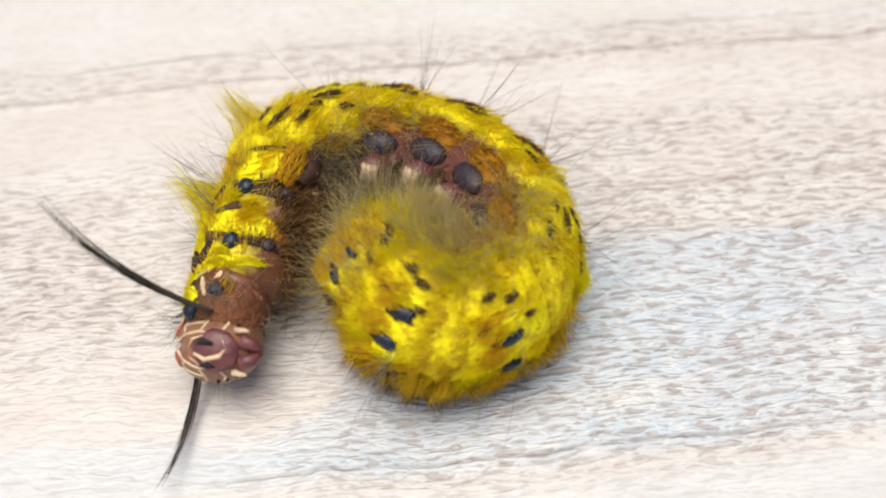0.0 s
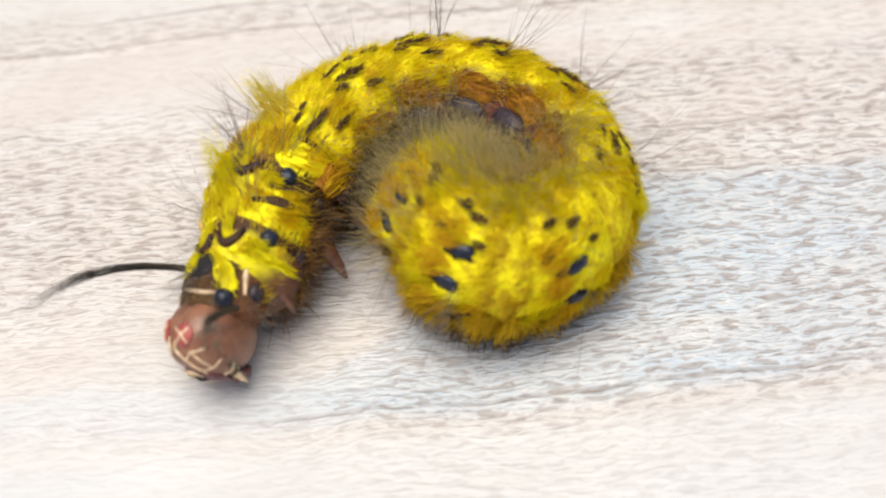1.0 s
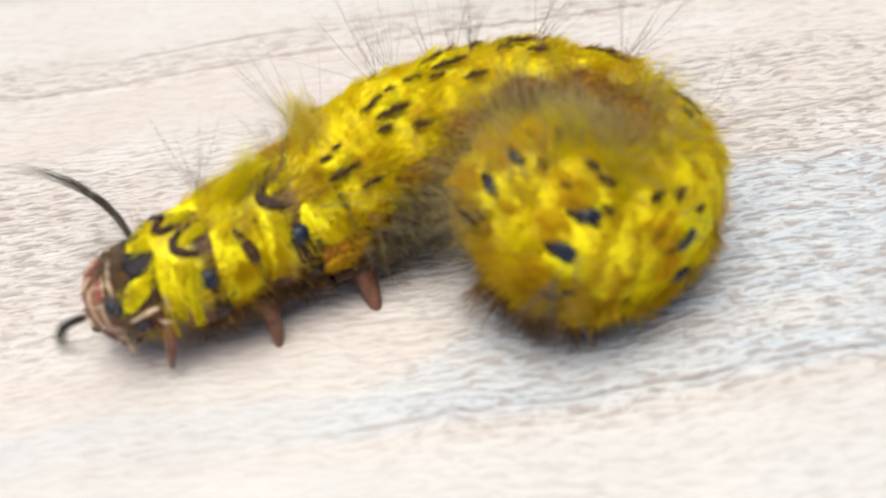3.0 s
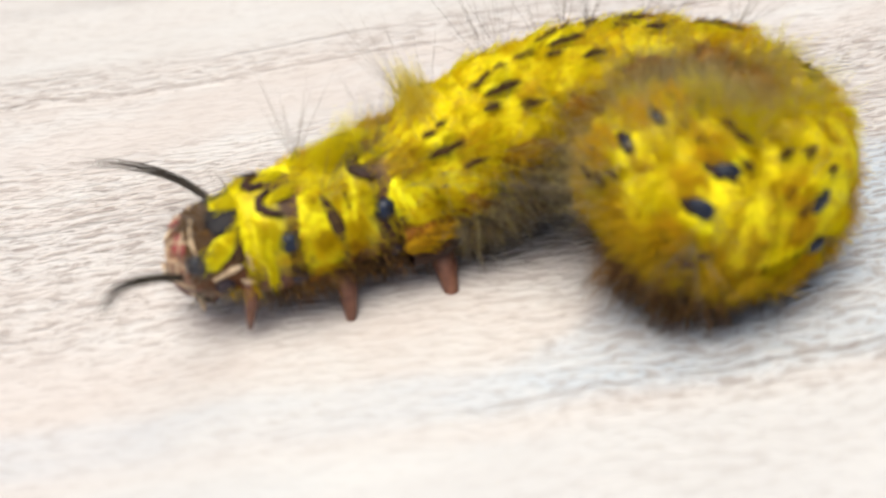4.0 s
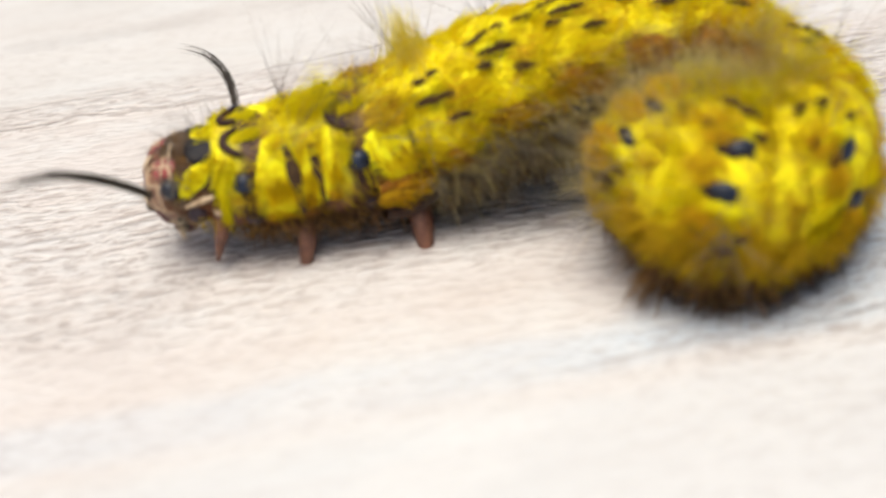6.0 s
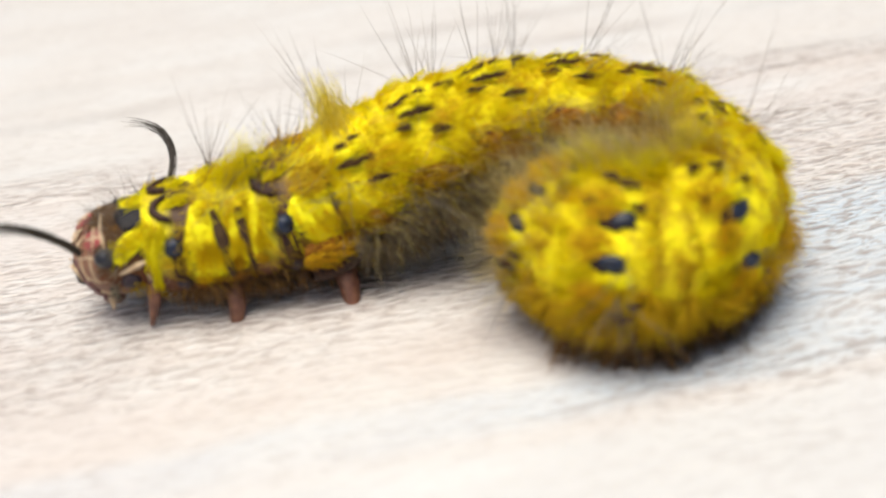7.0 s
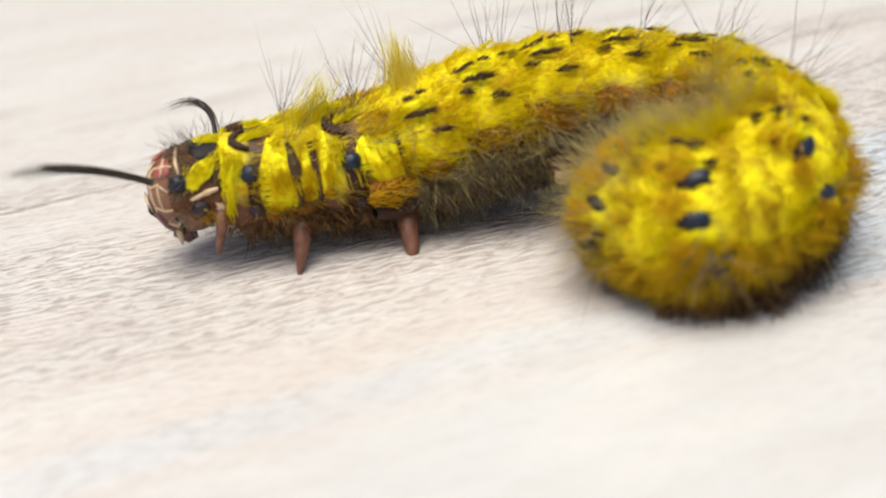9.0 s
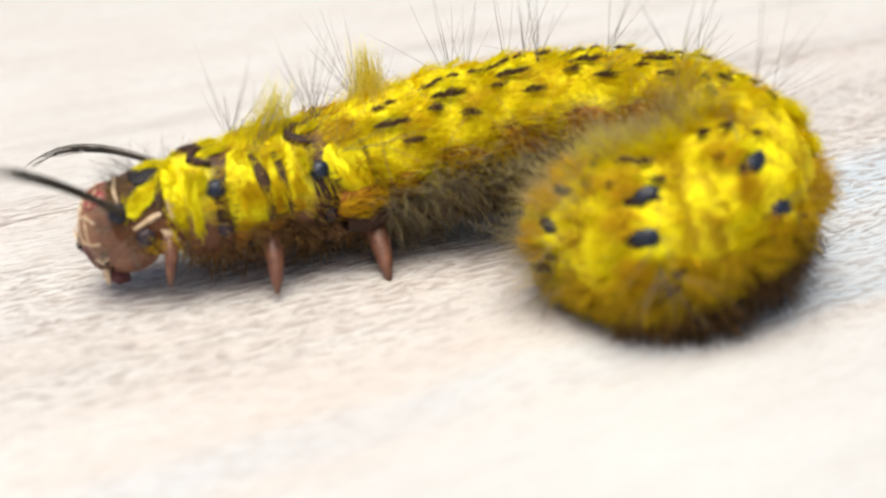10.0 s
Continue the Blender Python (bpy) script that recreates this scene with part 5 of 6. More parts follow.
    walk(SEG[7], [
        (0, pose(0.00469, 0.00541, 0.00577, 98.1, 2.5, 144.7)),
        (0.5, pose(0.00525, 0.00505, 0.00584, 88.8, 1.3, 147.7)),
        (1, pose(0.00404, 0.00462, 0.00601, 81.2, 0.8, 153.6)),
        (1.5, pose(0.00321, 0.00466, 0.00603, 75.9, -0.6, 158.3)),
        (2, pose(0.00314, 0.00444, 0.00611, 72.7, -2.7, 159.6)),
        (2.2, pose(0.00304, 0.00451, 0.00631, 72.5, -2.1, 163.7)),
        (3.3, pose(0.00176, 0.00053, 0.00745, 70.5, -2.9, 177.7)),
        (3.5, pose(0.00137, 0.00038, 0.00735, 69.0, -3.1, 178.8)),
        (4, pose(0.00099, 0.00029, 0.00788, 67.3, -2.6, 178.7)),
        (4.5, pose(-0.00008, 0.00066, 0.00797, 63.9, -2.5, 177.7)),
        (5, pose(-0.00204, -0.00012, 0.00803, 60.3, -1.8, 174.0)),
        (5.5, pose(-0.00339, -0.00037, 0.00833, 57.5, -1.6, 171.5)),
        (5.7, pose(-0.00347, -0.00009, 0.00803, 55.1, -1.4, 171.4)),
        (6.8, pose(-0.00442, 0.00196, 0.00871, 48.1, -3.4, 164.6)),
        (7, pose(-0.00526, 0.00130, 0.00823, 46.1, -2.9, 164.7)),
        (7.5, pose(-0.01023, 0.00115, 0.00835, 43.1, 0.1, 163.3)),
        (8, pose(-0.01070, 0.00102, 0.00818, 40.4, 0.9, 160.8)),
        (8.5, pose(-0.01090, 0.00027, 0.00824, 38.7, 0.7, 153.3)),
        (9, pose(-0.01028, -0.00090, 0.00796, 37.3, 0.7, 151.1)),
        (9.5, pose(-0.01192, -0.00117, 0.00795, 36.1, 1.8, 152.7)),
        (10, pose(-0.01362, -0.00062, 0.00821, 34.2, 3.5, 147.6)),
    ])
    walk(SEG[8], [
        (0, pose(0.00817, 0.00161, 0.00586, 99.7, -0.5, 120.7)),
        (0.5, pose(0.00880, 0.00148, 0.00585, 93.6, -1.1, 122.2)),
        (1, pose(0.00795, 0.00137, 0.00599, 88.7, -1.2, 127.3)),
        (1.5, pose(0.00733, 0.00176, 0.00591, 86.6, -2.1, 131.8)),
        (2, pose(0.00728, 0.00174, 0.00583, 85.9, -3.6, 134.7)),
        (2.2, pose(0.00747, 0.00199, 0.00603, 86.8, -4.1, 137.5)),
        (3.3, pose(0.00610, -0.00053, 0.00686, 88.8, -4.9, 155.2)),
        (3.5, pose(0.00578, -0.00056, 0.00677, 87.6, -4.2, 157.4)),
        (4, pose(0.00559, -0.00071, 0.00722, 85.1, -3.6, 157.3)),
        (4.5, pose(0.00456, -0.00041, 0.00731, 81.0, -3.7, 156.6)),
        (5, pose(0.00250, -0.00153, 0.00741, 76.8, -3.3, 152.0)),
        (5.5, pose(0.00095, -0.00194, 0.00768, 72.3, -4.3, 149.2)),
        (5.7, pose(0.00097, -0.00169, 0.00745, 70.7, -2.8, 149.2)),
        (6.8, pose(0.00037, -0.00057, 0.00785, 60.4, -5.9, 140.1)),
        (7, pose(-0.00066, -0.00114, 0.00750, 58.4, -4.4, 139.5)),
        (7.5, pose(-0.00603, -0.00120, 0.00788, 54.6, -1.8, 138.5)),
        (8, pose(-0.00648, -0.00153, 0.00782, 51.3, 0.0, 137.4)),
        (8.5, pose(-0.00691, -0.00287, 0.00786, 49.5, -0.1, 130.8)),
        (9, pose(-0.00607, -0.00438, 0.00762, 47.7, 0.5, 130.0)),
        (9.5, pose(-0.00763, -0.00450, 0.00773, 45.7, 1.9, 132.1)),
        (10, pose(-0.00965, -0.00436, 0.00814, 43.0, 3.4, 126.1)),
    ])
    walk(SEG[9], [
        (0, pose(0.00933, -0.00404, 0.00635, 96.2, -2.8, 86.8)),
        (0.5, pose(0.01004, -0.00404, 0.00632, 92.5, -2.8, 88.1)),
        (1, pose(0.00952, -0.00411, 0.00644, 89.5, -3.0, 91.1)),
        (1.5, pose(0.00926, -0.00359, 0.00633, 90.4, -2.9, 96.3)),
        (2, pose(0.00946, -0.00345, 0.00620, 91.5, -2.7, 100.6)),
        (2.2, pose(0.00981, -0.00326, 0.00630, 93.5, -4.1, 100.9)),
        (3.3, pose(0.00885, -0.00456, 0.00668, 98.4, -5.0, 110.4)),
        (3.5, pose(0.00860, -0.00455, 0.00666, 97.3, -4.2, 111.6)),
        (4, pose(0.00834, -0.00492, 0.00694, 93.0, -4.0, 108.2)),
        (4.5, pose(0.00743, -0.00472, 0.00700, 89.2, -4.5, 111.2)),
        (5, pose(0.00504, -0.00614, 0.00712, 84.6, -4.5, 106.8)),
        (5.5, pose(0.00335, -0.00656, 0.00729, 80.4, -6.3, 107.8)),
        (5.7, pose(0.00346, -0.00630, 0.00710, 78.9, -4.5, 107.2)),
        (6.8, pose(0.00257, -0.00576, 0.00685, 68.4, -6.7, 94.0)),
        (7, pose(0.00135, -0.00620, 0.00668, 66.6, -4.8, 92.3)),
        (7.5, pose(-0.00416, -0.00576, 0.00715, 61.4, -3.7, 91.4)),
        (8, pose(-0.00458, -0.00623, 0.00726, 58.0, -1.6, 92.3)),
        (8.5, pose(-0.00538, -0.00791, 0.00728, 57.0, -2.0, 88.8)),
        (9, pose(-0.00443, -0.00977, 0.00712, 55.7, -0.8, 89.3)),
        (9.5, pose(-0.00594, -0.00980, 0.00735, 52.6, 0.2, 89.2)),
        (10, pose(-0.00871, -0.00983, 0.00787, 49.4, 0.9, 79.7)),
    ])
    walk(SEG[10], [
        (0, pose(0.00661, -0.00891, 0.00729, 85.2, -2.6, 26.0)),
        (0.5, pose(0.00742, -0.00892, 0.00730, 83.2, -1.9, 27.2)),
        (1, pose(0.00705, -0.00920, 0.00732, 82.1, -3.7, 29.3)),
        (1.5, pose(0.00703, -0.00878, 0.00728, 84.1, -2.4, 30.5)),
        (2, pose(0.00748, -0.00870, 0.00725, 84.4, -0.6, 32.6)),
        (2.2, pose(0.00775, -0.00865, 0.00724, 87.2, -1.4, 32.0)),
        (3.3, pose(0.00738, -0.00948, 0.00711, 91.3, -3.4, 35.1)),
        (3.5, pose(0.00708, -0.00954, 0.00714, 89.8, -3.0, 35.0)),
        (4, pose(0.00646, -0.01004, 0.00722, 83.1, -3.4, 31.5)),
        (4.5, pose(0.00573, -0.01012, 0.00721, 80.9, -4.3, 36.0)),
        (5, pose(0.00307, -0.01166, 0.00722, 77.3, -6.8, 35.6)),
        (5.5, pose(0.00154, -0.01220, 0.00720, 76.5, -9.6, 41.5)),
        (5.7, pose(0.00165, -0.01183, 0.00696, 74.7, -8.4, 40.6)),
        (6.8, pose(-0.00000, -0.01095, 0.00616, 69.1, -3.5, 31.5)),
        (7, pose(-0.00123, -0.01124, 0.00616, 68.0, -2.4, 31.2)),
        (7.5, pose(-0.00644, -0.01015, 0.00624, 62.4, -7.7, 31.6)),
        (8, pose(-0.00681, -0.01088, 0.00645, 59.7, -7.7, 34.8)),
        (8.5, pose(-0.00797, -0.01260, 0.00640, 60.6, -8.3, 32.8)),
        (9, pose(-0.00718, -0.01476, 0.00641, 60.3, -5.6, 32.9)),
        (9.5, pose(-0.00874, -0.01464, 0.00656, 55.7, -8.2, 30.4)),
        (10, pose(-0.01225, -0.01418, 0.00694, 53.6, -11.7, 20.3)),
    ])
    walk(SEG[11], [
        (0, pose(0.00224, -0.00917, 0.00773, 63.5, 5.9, -32.0)),
        (0.5, pose(0.00315, -0.00926, 0.00776, 63.3, 5.5, -31.3)),
        (1, pose(0.00273, -0.00971, 0.00757, 65.9, 2.3, -29.1)),
        (1.5, pose(0.00280, -0.00931, 0.00767, 63.5, 4.5, -30.7)),
        (2, pose(0.00337, -0.00937, 0.00784, 59.4, 7.6, -30.0)),
        (2.2, pose(0.00346, -0.00943, 0.00792, 60.5, 10.6, -26.9)),
        (3.3, pose(0.00370, -0.01051, 0.00801, 55.2, 21.0, -22.3)),
        (3.5, pose(0.00333, -0.01062, 0.00804, 53.8, 20.5, -21.8)),
        (4, pose(0.00249, -0.01091, 0.00804, 49.3, 18.0, -25.6)),
        (4.5, pose(0.00184, -0.01120, 0.00804, 46.5, 19.1, -25.6)),
        (5, pose(-0.00089, -0.01276, 0.00779, 50.4, 15.1, -23.9)),
        (5.5, pose(-0.00221, -0.01355, 0.00755, 53.6, 12.3, -21.1)),
        (5.7, pose(-0.00223, -0.01312, 0.00725, 53.8, 10.5, -20.8)),
        (6.8, pose(-0.00476, -0.01171, 0.00620, 59.4, 2.4, -23.4)),
        (7, pose(-0.00582, -0.01199, 0.00616, 60.3, -0.0, -23.0)),
        (7.5, pose(-0.01069, -0.01093, 0.00561, 60.6, -9.0, -18.5)),
        (8, pose(-0.01106, -0.01186, 0.00573, 59.7, -10.9, -17.2)),
        (8.5, pose(-0.01234, -0.01338, 0.00557, 60.9, -12.5, -20.6)),
        (9, pose(-0.01185, -0.01553, 0.00573, 59.6, -10.7, -22.7)),
        (9.5, pose(-0.01343, -0.01526, 0.00575, 55.9, -10.9, -23.3)),
        (10, pose(-0.01699, -0.01409, 0.00572, 58.9, -16.1, -30.4)),
    ])
    walk(SEG[12], [
        (0, pose(-0.00017, -0.00633, 0.00813, 50.0, 5.3, -72.3)),
        (0.5, pose(0.00078, -0.00649, 0.00809, 52.5, 3.6, -72.6)),
        (1, pose(0.00019, -0.00701, 0.00778, 56.9, 4.0, -69.7)),
        (1.5, pose(0.00044, -0.00656, 0.00795, 54.0, 3.3, -73.4)),
        (2, pose(0.00112, -0.00670, 0.00822, 47.6, 2.8, -75.7)),
        (2.2, pose(0.00103, -0.00681, 0.00840, 48.4, 1.8, -73.4)),
        (3.3, pose(0.00152, -0.00856, 0.00924, 29.9, 19.1, -68.8)),
        (3.5, pose(0.00113, -0.00866, 0.00926, 28.4, 19.1, -68.8)),
        (4, pose(0.00031, -0.00865, 0.00905, 25.0, 12.7, -73.3)),
        (4.5, pose(-0.00025, -0.00891, 0.00901, 22.4, 9.9, -76.9)),
        (5, pose(-0.00305, -0.01049, 0.00858, 25.7, 8.2, -76.6)),
        (5.5, pose(-0.00433, -0.01141, 0.00822, 30.1, 8.4, -77.9)),
        (5.7, pose(-0.00445, -0.01093, 0.00787, 31.3, 8.2, -76.8)),
        (6.8, pose(-0.00728, -0.00893, 0.00638, 44.3, 2.4, -79.1)),
        (7, pose(-0.00833, -0.00934, 0.00627, 46.2, 3.5, -76.7)),
        (7.5, pose(-0.01322, -0.00868, 0.00537, 51.4, 3.5, -71.3)),
        (8, pose(-0.01368, -0.00961, 0.00539, 51.7, 2.5, -70.2)),
        (8.5, pose(-0.01492, -0.01094, 0.00514, 53.1, 2.0, -71.9)),
        (9, pose(-0.01448, -0.01278, 0.00533, 51.9, 1.6, -75.8)),
        (9.5, pose(-0.01600, -0.01251, 0.00540, 49.8, 3.2, -77.1)),
        (10, pose(-0.01918, -0.01103, 0.00505, 56.5, 0.2, -83.6)),
    ])
    walk(SEG[13], [
        (0, pose(-0.00039, -0.00334, 0.00789, 42.0, 1.8, -108.4)),
        (0.5, pose(0.00058, -0.00354, 0.00778, 46.5, 1.0, -108.8)),
        (1, pose(-0.00007, -0.00404, 0.00748, 50.6, 1.0, -108.8)),
        (1.5, pose(0.00036, -0.00356, 0.00762, 48.0, 0.6, -112.3)),
        (2, pose(0.00117, -0.00372, 0.00787, 42.5, 0.1, -115.7)),
        (2.2, pose(0.00102, -0.00375, 0.00802, 40.1, 0.2, -115.6)),
        (3.3, pose(0.00144, -0.00594, 0.00945, 17.1, 8.6, -113.2)),
        (3.5, pose(0.00109, -0.00601, 0.00948, 12.6, 8.8, -114.3)),
        (4, pose(0.00044, -0.00582, 0.00909, 11.2, 6.9, -117.5)),
        (4.5, pose(0.00006, -0.00600, 0.00895, 10.1, 5.1, -122.9)),
        (5, pose(-0.00270, -0.00758, 0.00845, 11.5, 4.1, -125.2)),
        (5.5, pose(-0.00385, -0.00860, 0.00807, 16.8, 3.2, -130.1)),
        (5.7, pose(-0.00406, -0.00810, 0.00778, 17.9, 3.5, -126.8)),
        (6.8, pose(-0.00690, -0.00594, 0.00631, 36.3, 0.9, -127.0)),
        (7, pose(-0.00807, -0.00644, 0.00624, 39.0, 1.0, -124.6)),
        (7.5, pose(-0.01320, -0.00610, 0.00541, 45.1, 0.9, -122.4)),
        (8, pose(-0.01370, -0.00698, 0.00539, 48.6, 0.5, -120.8)),
        (8.5, pose(-0.01487, -0.00821, 0.00513, 50.2, 0.3, -120.8)),
        (9, pose(-0.01427, -0.00986, 0.00530, 51.2, 0.0, -123.2)),
        (9.5, pose(-0.01567, -0.00965, 0.00543, 53.0, 0.1, -127.1)),
        (10, pose(-0.01855, -0.00819, 0.00497, 58.0, -0.6, -132.4)),
    ])
    walk(FOLD[3], [
        (0, pose(-0.00944, 0.00583, 0.00563, 65.0, 0.1, -120.4)),
        (0.5, pose(-0.00867, 0.00347, 0.00541, 48.4, 1.6, -119.6)),
        (1, pose(-0.01119, 0.00070, 0.00465, 31.9, 1.2, -122.5)),
        (1.5, pose(-0.01234, 0.00039, 0.00502, 26.6, 3.6, -126.4)),
        (2, pose(-0.01270, 0.00062, 0.00574, 19.8, 4.8, -134.5)),
        (2.2, pose(-0.01297, -0.00019, 0.00507, 13.7, 5.9, -136.3)),
        (3.3, pose(-0.01301, -0.00271, 0.00539, 4.0, 7.0, -156.5)),
        (3.5, pose(-0.01354, -0.00290, 0.00530, 6.2, 7.2, -157.8)),
        (4, pose(-0.01478, -0.00213, 0.00525, 2.3, 6.0, -163.2)),
        (4.5, pose(-0.01599, -0.00203, 0.00563, 3.3, 5.8, -162.1)),
        (5, pose(-0.01813, -0.00135, 0.00535, 0.0, 4.8, -166.1)),
        (5.5, pose(-0.01889, -0.00216, 0.00554, 5.5, 6.8, -164.8)),
        (5.7, pose(-0.01952, -0.00103, 0.00581, -3.5, 4.1, -167.9)),
        (6.8, pose(-0.02290, 0.00263, 0.00613, -2.4, 5.8, -171.4)),
        (7, pose(-0.02306, 0.00238, 0.00581, -3.9, 6.2, -172.7)),
        (7.5, pose(-0.02657, 0.00294, 0.00532, -2.8, 6.0, -176.8)),
        (8, pose(-0.02732, 0.00360, 0.00546, -3.2, 5.5, -177.6)),
        (8.5, pose(-0.02768, 0.00421, 0.00592, -1.4, 3.0, -177.1)),
        (9, pose(-0.02806, 0.00404, 0.00579, -0.1, 2.2, 180.0)),
        (9.5, pose(-0.02970, 0.00339, 0.00577, 1.7, 2.9, -179.4)),
        (10, pose(-0.03109, 0.00515, 0.00587, 5.0, 1.3, -178.8)),
    ])
    walk(FOLD[4], [
        (0, pose(-0.00609, 0.00882, 0.00554, 60.6, -1.0, -158.4)),
        (0.5, pose(-0.00593, 0.00647, 0.00560, 52.3, 1.6, -148.4)),
        (1, pose(-0.00803, 0.00419, 0.00547, 42.8, 7.1, -144.6)),
        (1.5, pose(-0.00879, 0.00348, 0.00579, 37.6, 6.1, -145.7)),
        (2, pose(-0.00870, 0.00329, 0.00615, 31.7, 3.4, -149.5)),
        (2.2, pose(-0.00915, 0.00268, 0.00600, 27.1, 7.8, -149.7)),
        (3.3, pose(-0.00912, -0.00133, 0.00693, 17.7, 9.3, -162.2)),
        (3.5, pose(-0.00960, -0.00156, 0.00686, 18.7, 9.6, -162.6)),
        (4, pose(-0.01055, -0.00116, 0.00706, 15.5, 10.4, -168.0)),
        (4.5, pose(-0.01172, -0.00089, 0.00731, 16.1, 8.4, -166.2)),
        (5, pose(-0.01376, -0.00072, 0.00704, 12.4, 9.9, -172.5)),
        (5.5, pose(-0.01471, -0.00121, 0.00730, 16.7, 10.2, -168.2)),
        (5.7, pose(-0.01513, -0.00035, 0.00719, 10.0, 6.8, -172.7)),
        (6.8, pose(-0.01784, 0.00305, 0.00786, 10.9, 8.0, -177.4)),
        (7, pose(-0.01815, 0.00264, 0.00743, 9.2, 7.9, -179.5)),
        (7.5, pose(-0.02205, 0.00277, 0.00698, 7.0, 10.1, 176.7)),
        (8, pose(-0.02269, 0.00337, 0.00699, 7.1, 7.9, 174.7)),
        (8.5, pose(-0.02289, 0.00395, 0.00719, 8.4, 4.9, 172.6)),
        (9, pose(-0.02295, 0.00358, 0.00707, 8.7, 4.5, 170.4)),
        (9.5, pose(-0.02461, 0.00306, 0.00700, 9.7, 4.0, 171.6)),
        (10, pose(-0.02595, 0.00471, 0.00692, 11.2, 2.9, 168.8)),
    ])
    walk(FOLD[5], [
        (0, pose(-0.00234, 0.00851, 0.00547, 78.0, 0.6, 172.4)),
        (0.5, pose(-0.00186, 0.00737, 0.00567, 68.9, 1.1, -177.9)),
        (1, pose(-0.00337, 0.00609, 0.00583, 62.1, 2.9, -170.8)),
        (1.5, pose(-0.00422, 0.00550, 0.00604, 53.2, 1.5, -167.5)),
        (2, pose(-0.00416, 0.00514, 0.00630, 47.7, 0.5, -167.9)),
        (2.2, pose(-0.00454, 0.00472, 0.00639, 45.2, 2.3, -165.2)),
        (3.3, pose(-0.00490, -0.00011, 0.00761, 37.9, 2.8, -167.3)),
        (3.5, pose(-0.00534, -0.00034, 0.00759, 37.3, 2.6, -167.0)),
        (4, pose(-0.00604, -0.00027, 0.00809, 35.1, 3.9, -170.6)),
        (4.5, pose(-0.00716, 0.00013, 0.00817, 34.0, 2.9, -169.9)),
        (5, pose(-0.00916, -0.00017, 0.00812, 30.2, 4.7, -174.8)),
        (5.5, pose(-0.01028, -0.00036, 0.00832, 31.9, 5.0, -172.5)),
        (5.7, pose(-0.01053, 0.00011, 0.00809, 27.2, 3.7, -176.2)),
        (6.8, pose(-0.01248, 0.00310, 0.00879, 26.3, 3.8, 178.1)),
        (7, pose(-0.01302, 0.00246, 0.00840, 24.3, 3.5, 176.5)),
        (7.5, pose(-0.01736, 0.00240, 0.00816, 20.9, 6.4, 174.5)),
        (8, pose(-0.01790, 0.00272, 0.00797, 20.2, 5.0, 170.9)),
        (8.5, pose(-0.01801, 0.00293, 0.00796, 20.1, 4.1, 165.4)),
        (9, pose(-0.01776, 0.00229, 0.00782, 19.8, 3.0, 162.9)),
        (9.5, pose(-0.01942, 0.00186, 0.00770, 19.9, 3.0, 163.8)),
        (10, pose(-0.02085, 0.00310, 0.00760, 19.5, 4.4, 159.0)),
    ])
    walk(FOLD[6], [
        (0, pose(0.00257, 0.00690, 0.00565, 95.6, 2.3, 153.3)),
        (0.5, pose(0.00310, 0.00641, 0.00578, 84.5, 1.3, 158.4)),
        (1, pose(0.00174, 0.00577, 0.00597, 75.3, 1.3, 165.0)),
        (1.5, pose(0.00085, 0.00561, 0.00605, 68.8, -0.2, 169.8)),
        (2, pose(0.00080, 0.00531, 0.00622, 64.6, -1.8, 170.7)),
        (2.2, pose(0.00057, 0.00523, 0.00641, 63.7, -1.0, 174.7)),
        (3.3, pose(-0.00049, 0.00061, 0.00763, 59.7, -1.3, -176.5)),
        (3.5, pose(-0.00090, 0.00043, 0.00754, 58.3, -1.9, -175.7)),
        (4, pose(-0.00137, 0.00035, 0.00809, 56.6, -1.3, -176.9)),
        (4.5, pose(-0.00245, 0.00076, 0.00818, 53.9, -1.2, -177.4)),
        (5, pose(-0.00441, 0.00013, 0.00821, 50.2, -0.4, 178.8)),
        (5.5, pose(-0.00568, -0.00003, 0.00849, 48.9, 0.2, 177.8)),
        (5.7, pose(-0.00581, 0.00027, 0.00819, 45.9, -0.1, 176.7)),
        (6.8, pose(-0.00705, 0.00269, 0.00897, 41.0, -0.8, 170.1)),
        (7, pose(-0.00779, 0.00200, 0.00846, 39.0, -1.1, 169.8)),
        (7.5, pose(-0.01256, 0.00185, 0.00845, 36.0, 1.8, 168.3)),
        (8, pose(-0.01305, 0.00182, 0.00825, 33.7, 2.0, 165.2)),
        (8.5, pose(-0.01317, 0.00141, 0.00830, 32.5, 2.3, 158.0)),
        (9, pose(-0.01267, 0.00042, 0.00803, 31.5, 1.5, 155.5)),
        (9.5, pose(-0.01433, 0.00007, 0.00796, 30.7, 2.3, 156.7)),
        (10, pose(-0.01592, 0.00084, 0.00814, 29.2, 4.6, 151.5)),
    ])
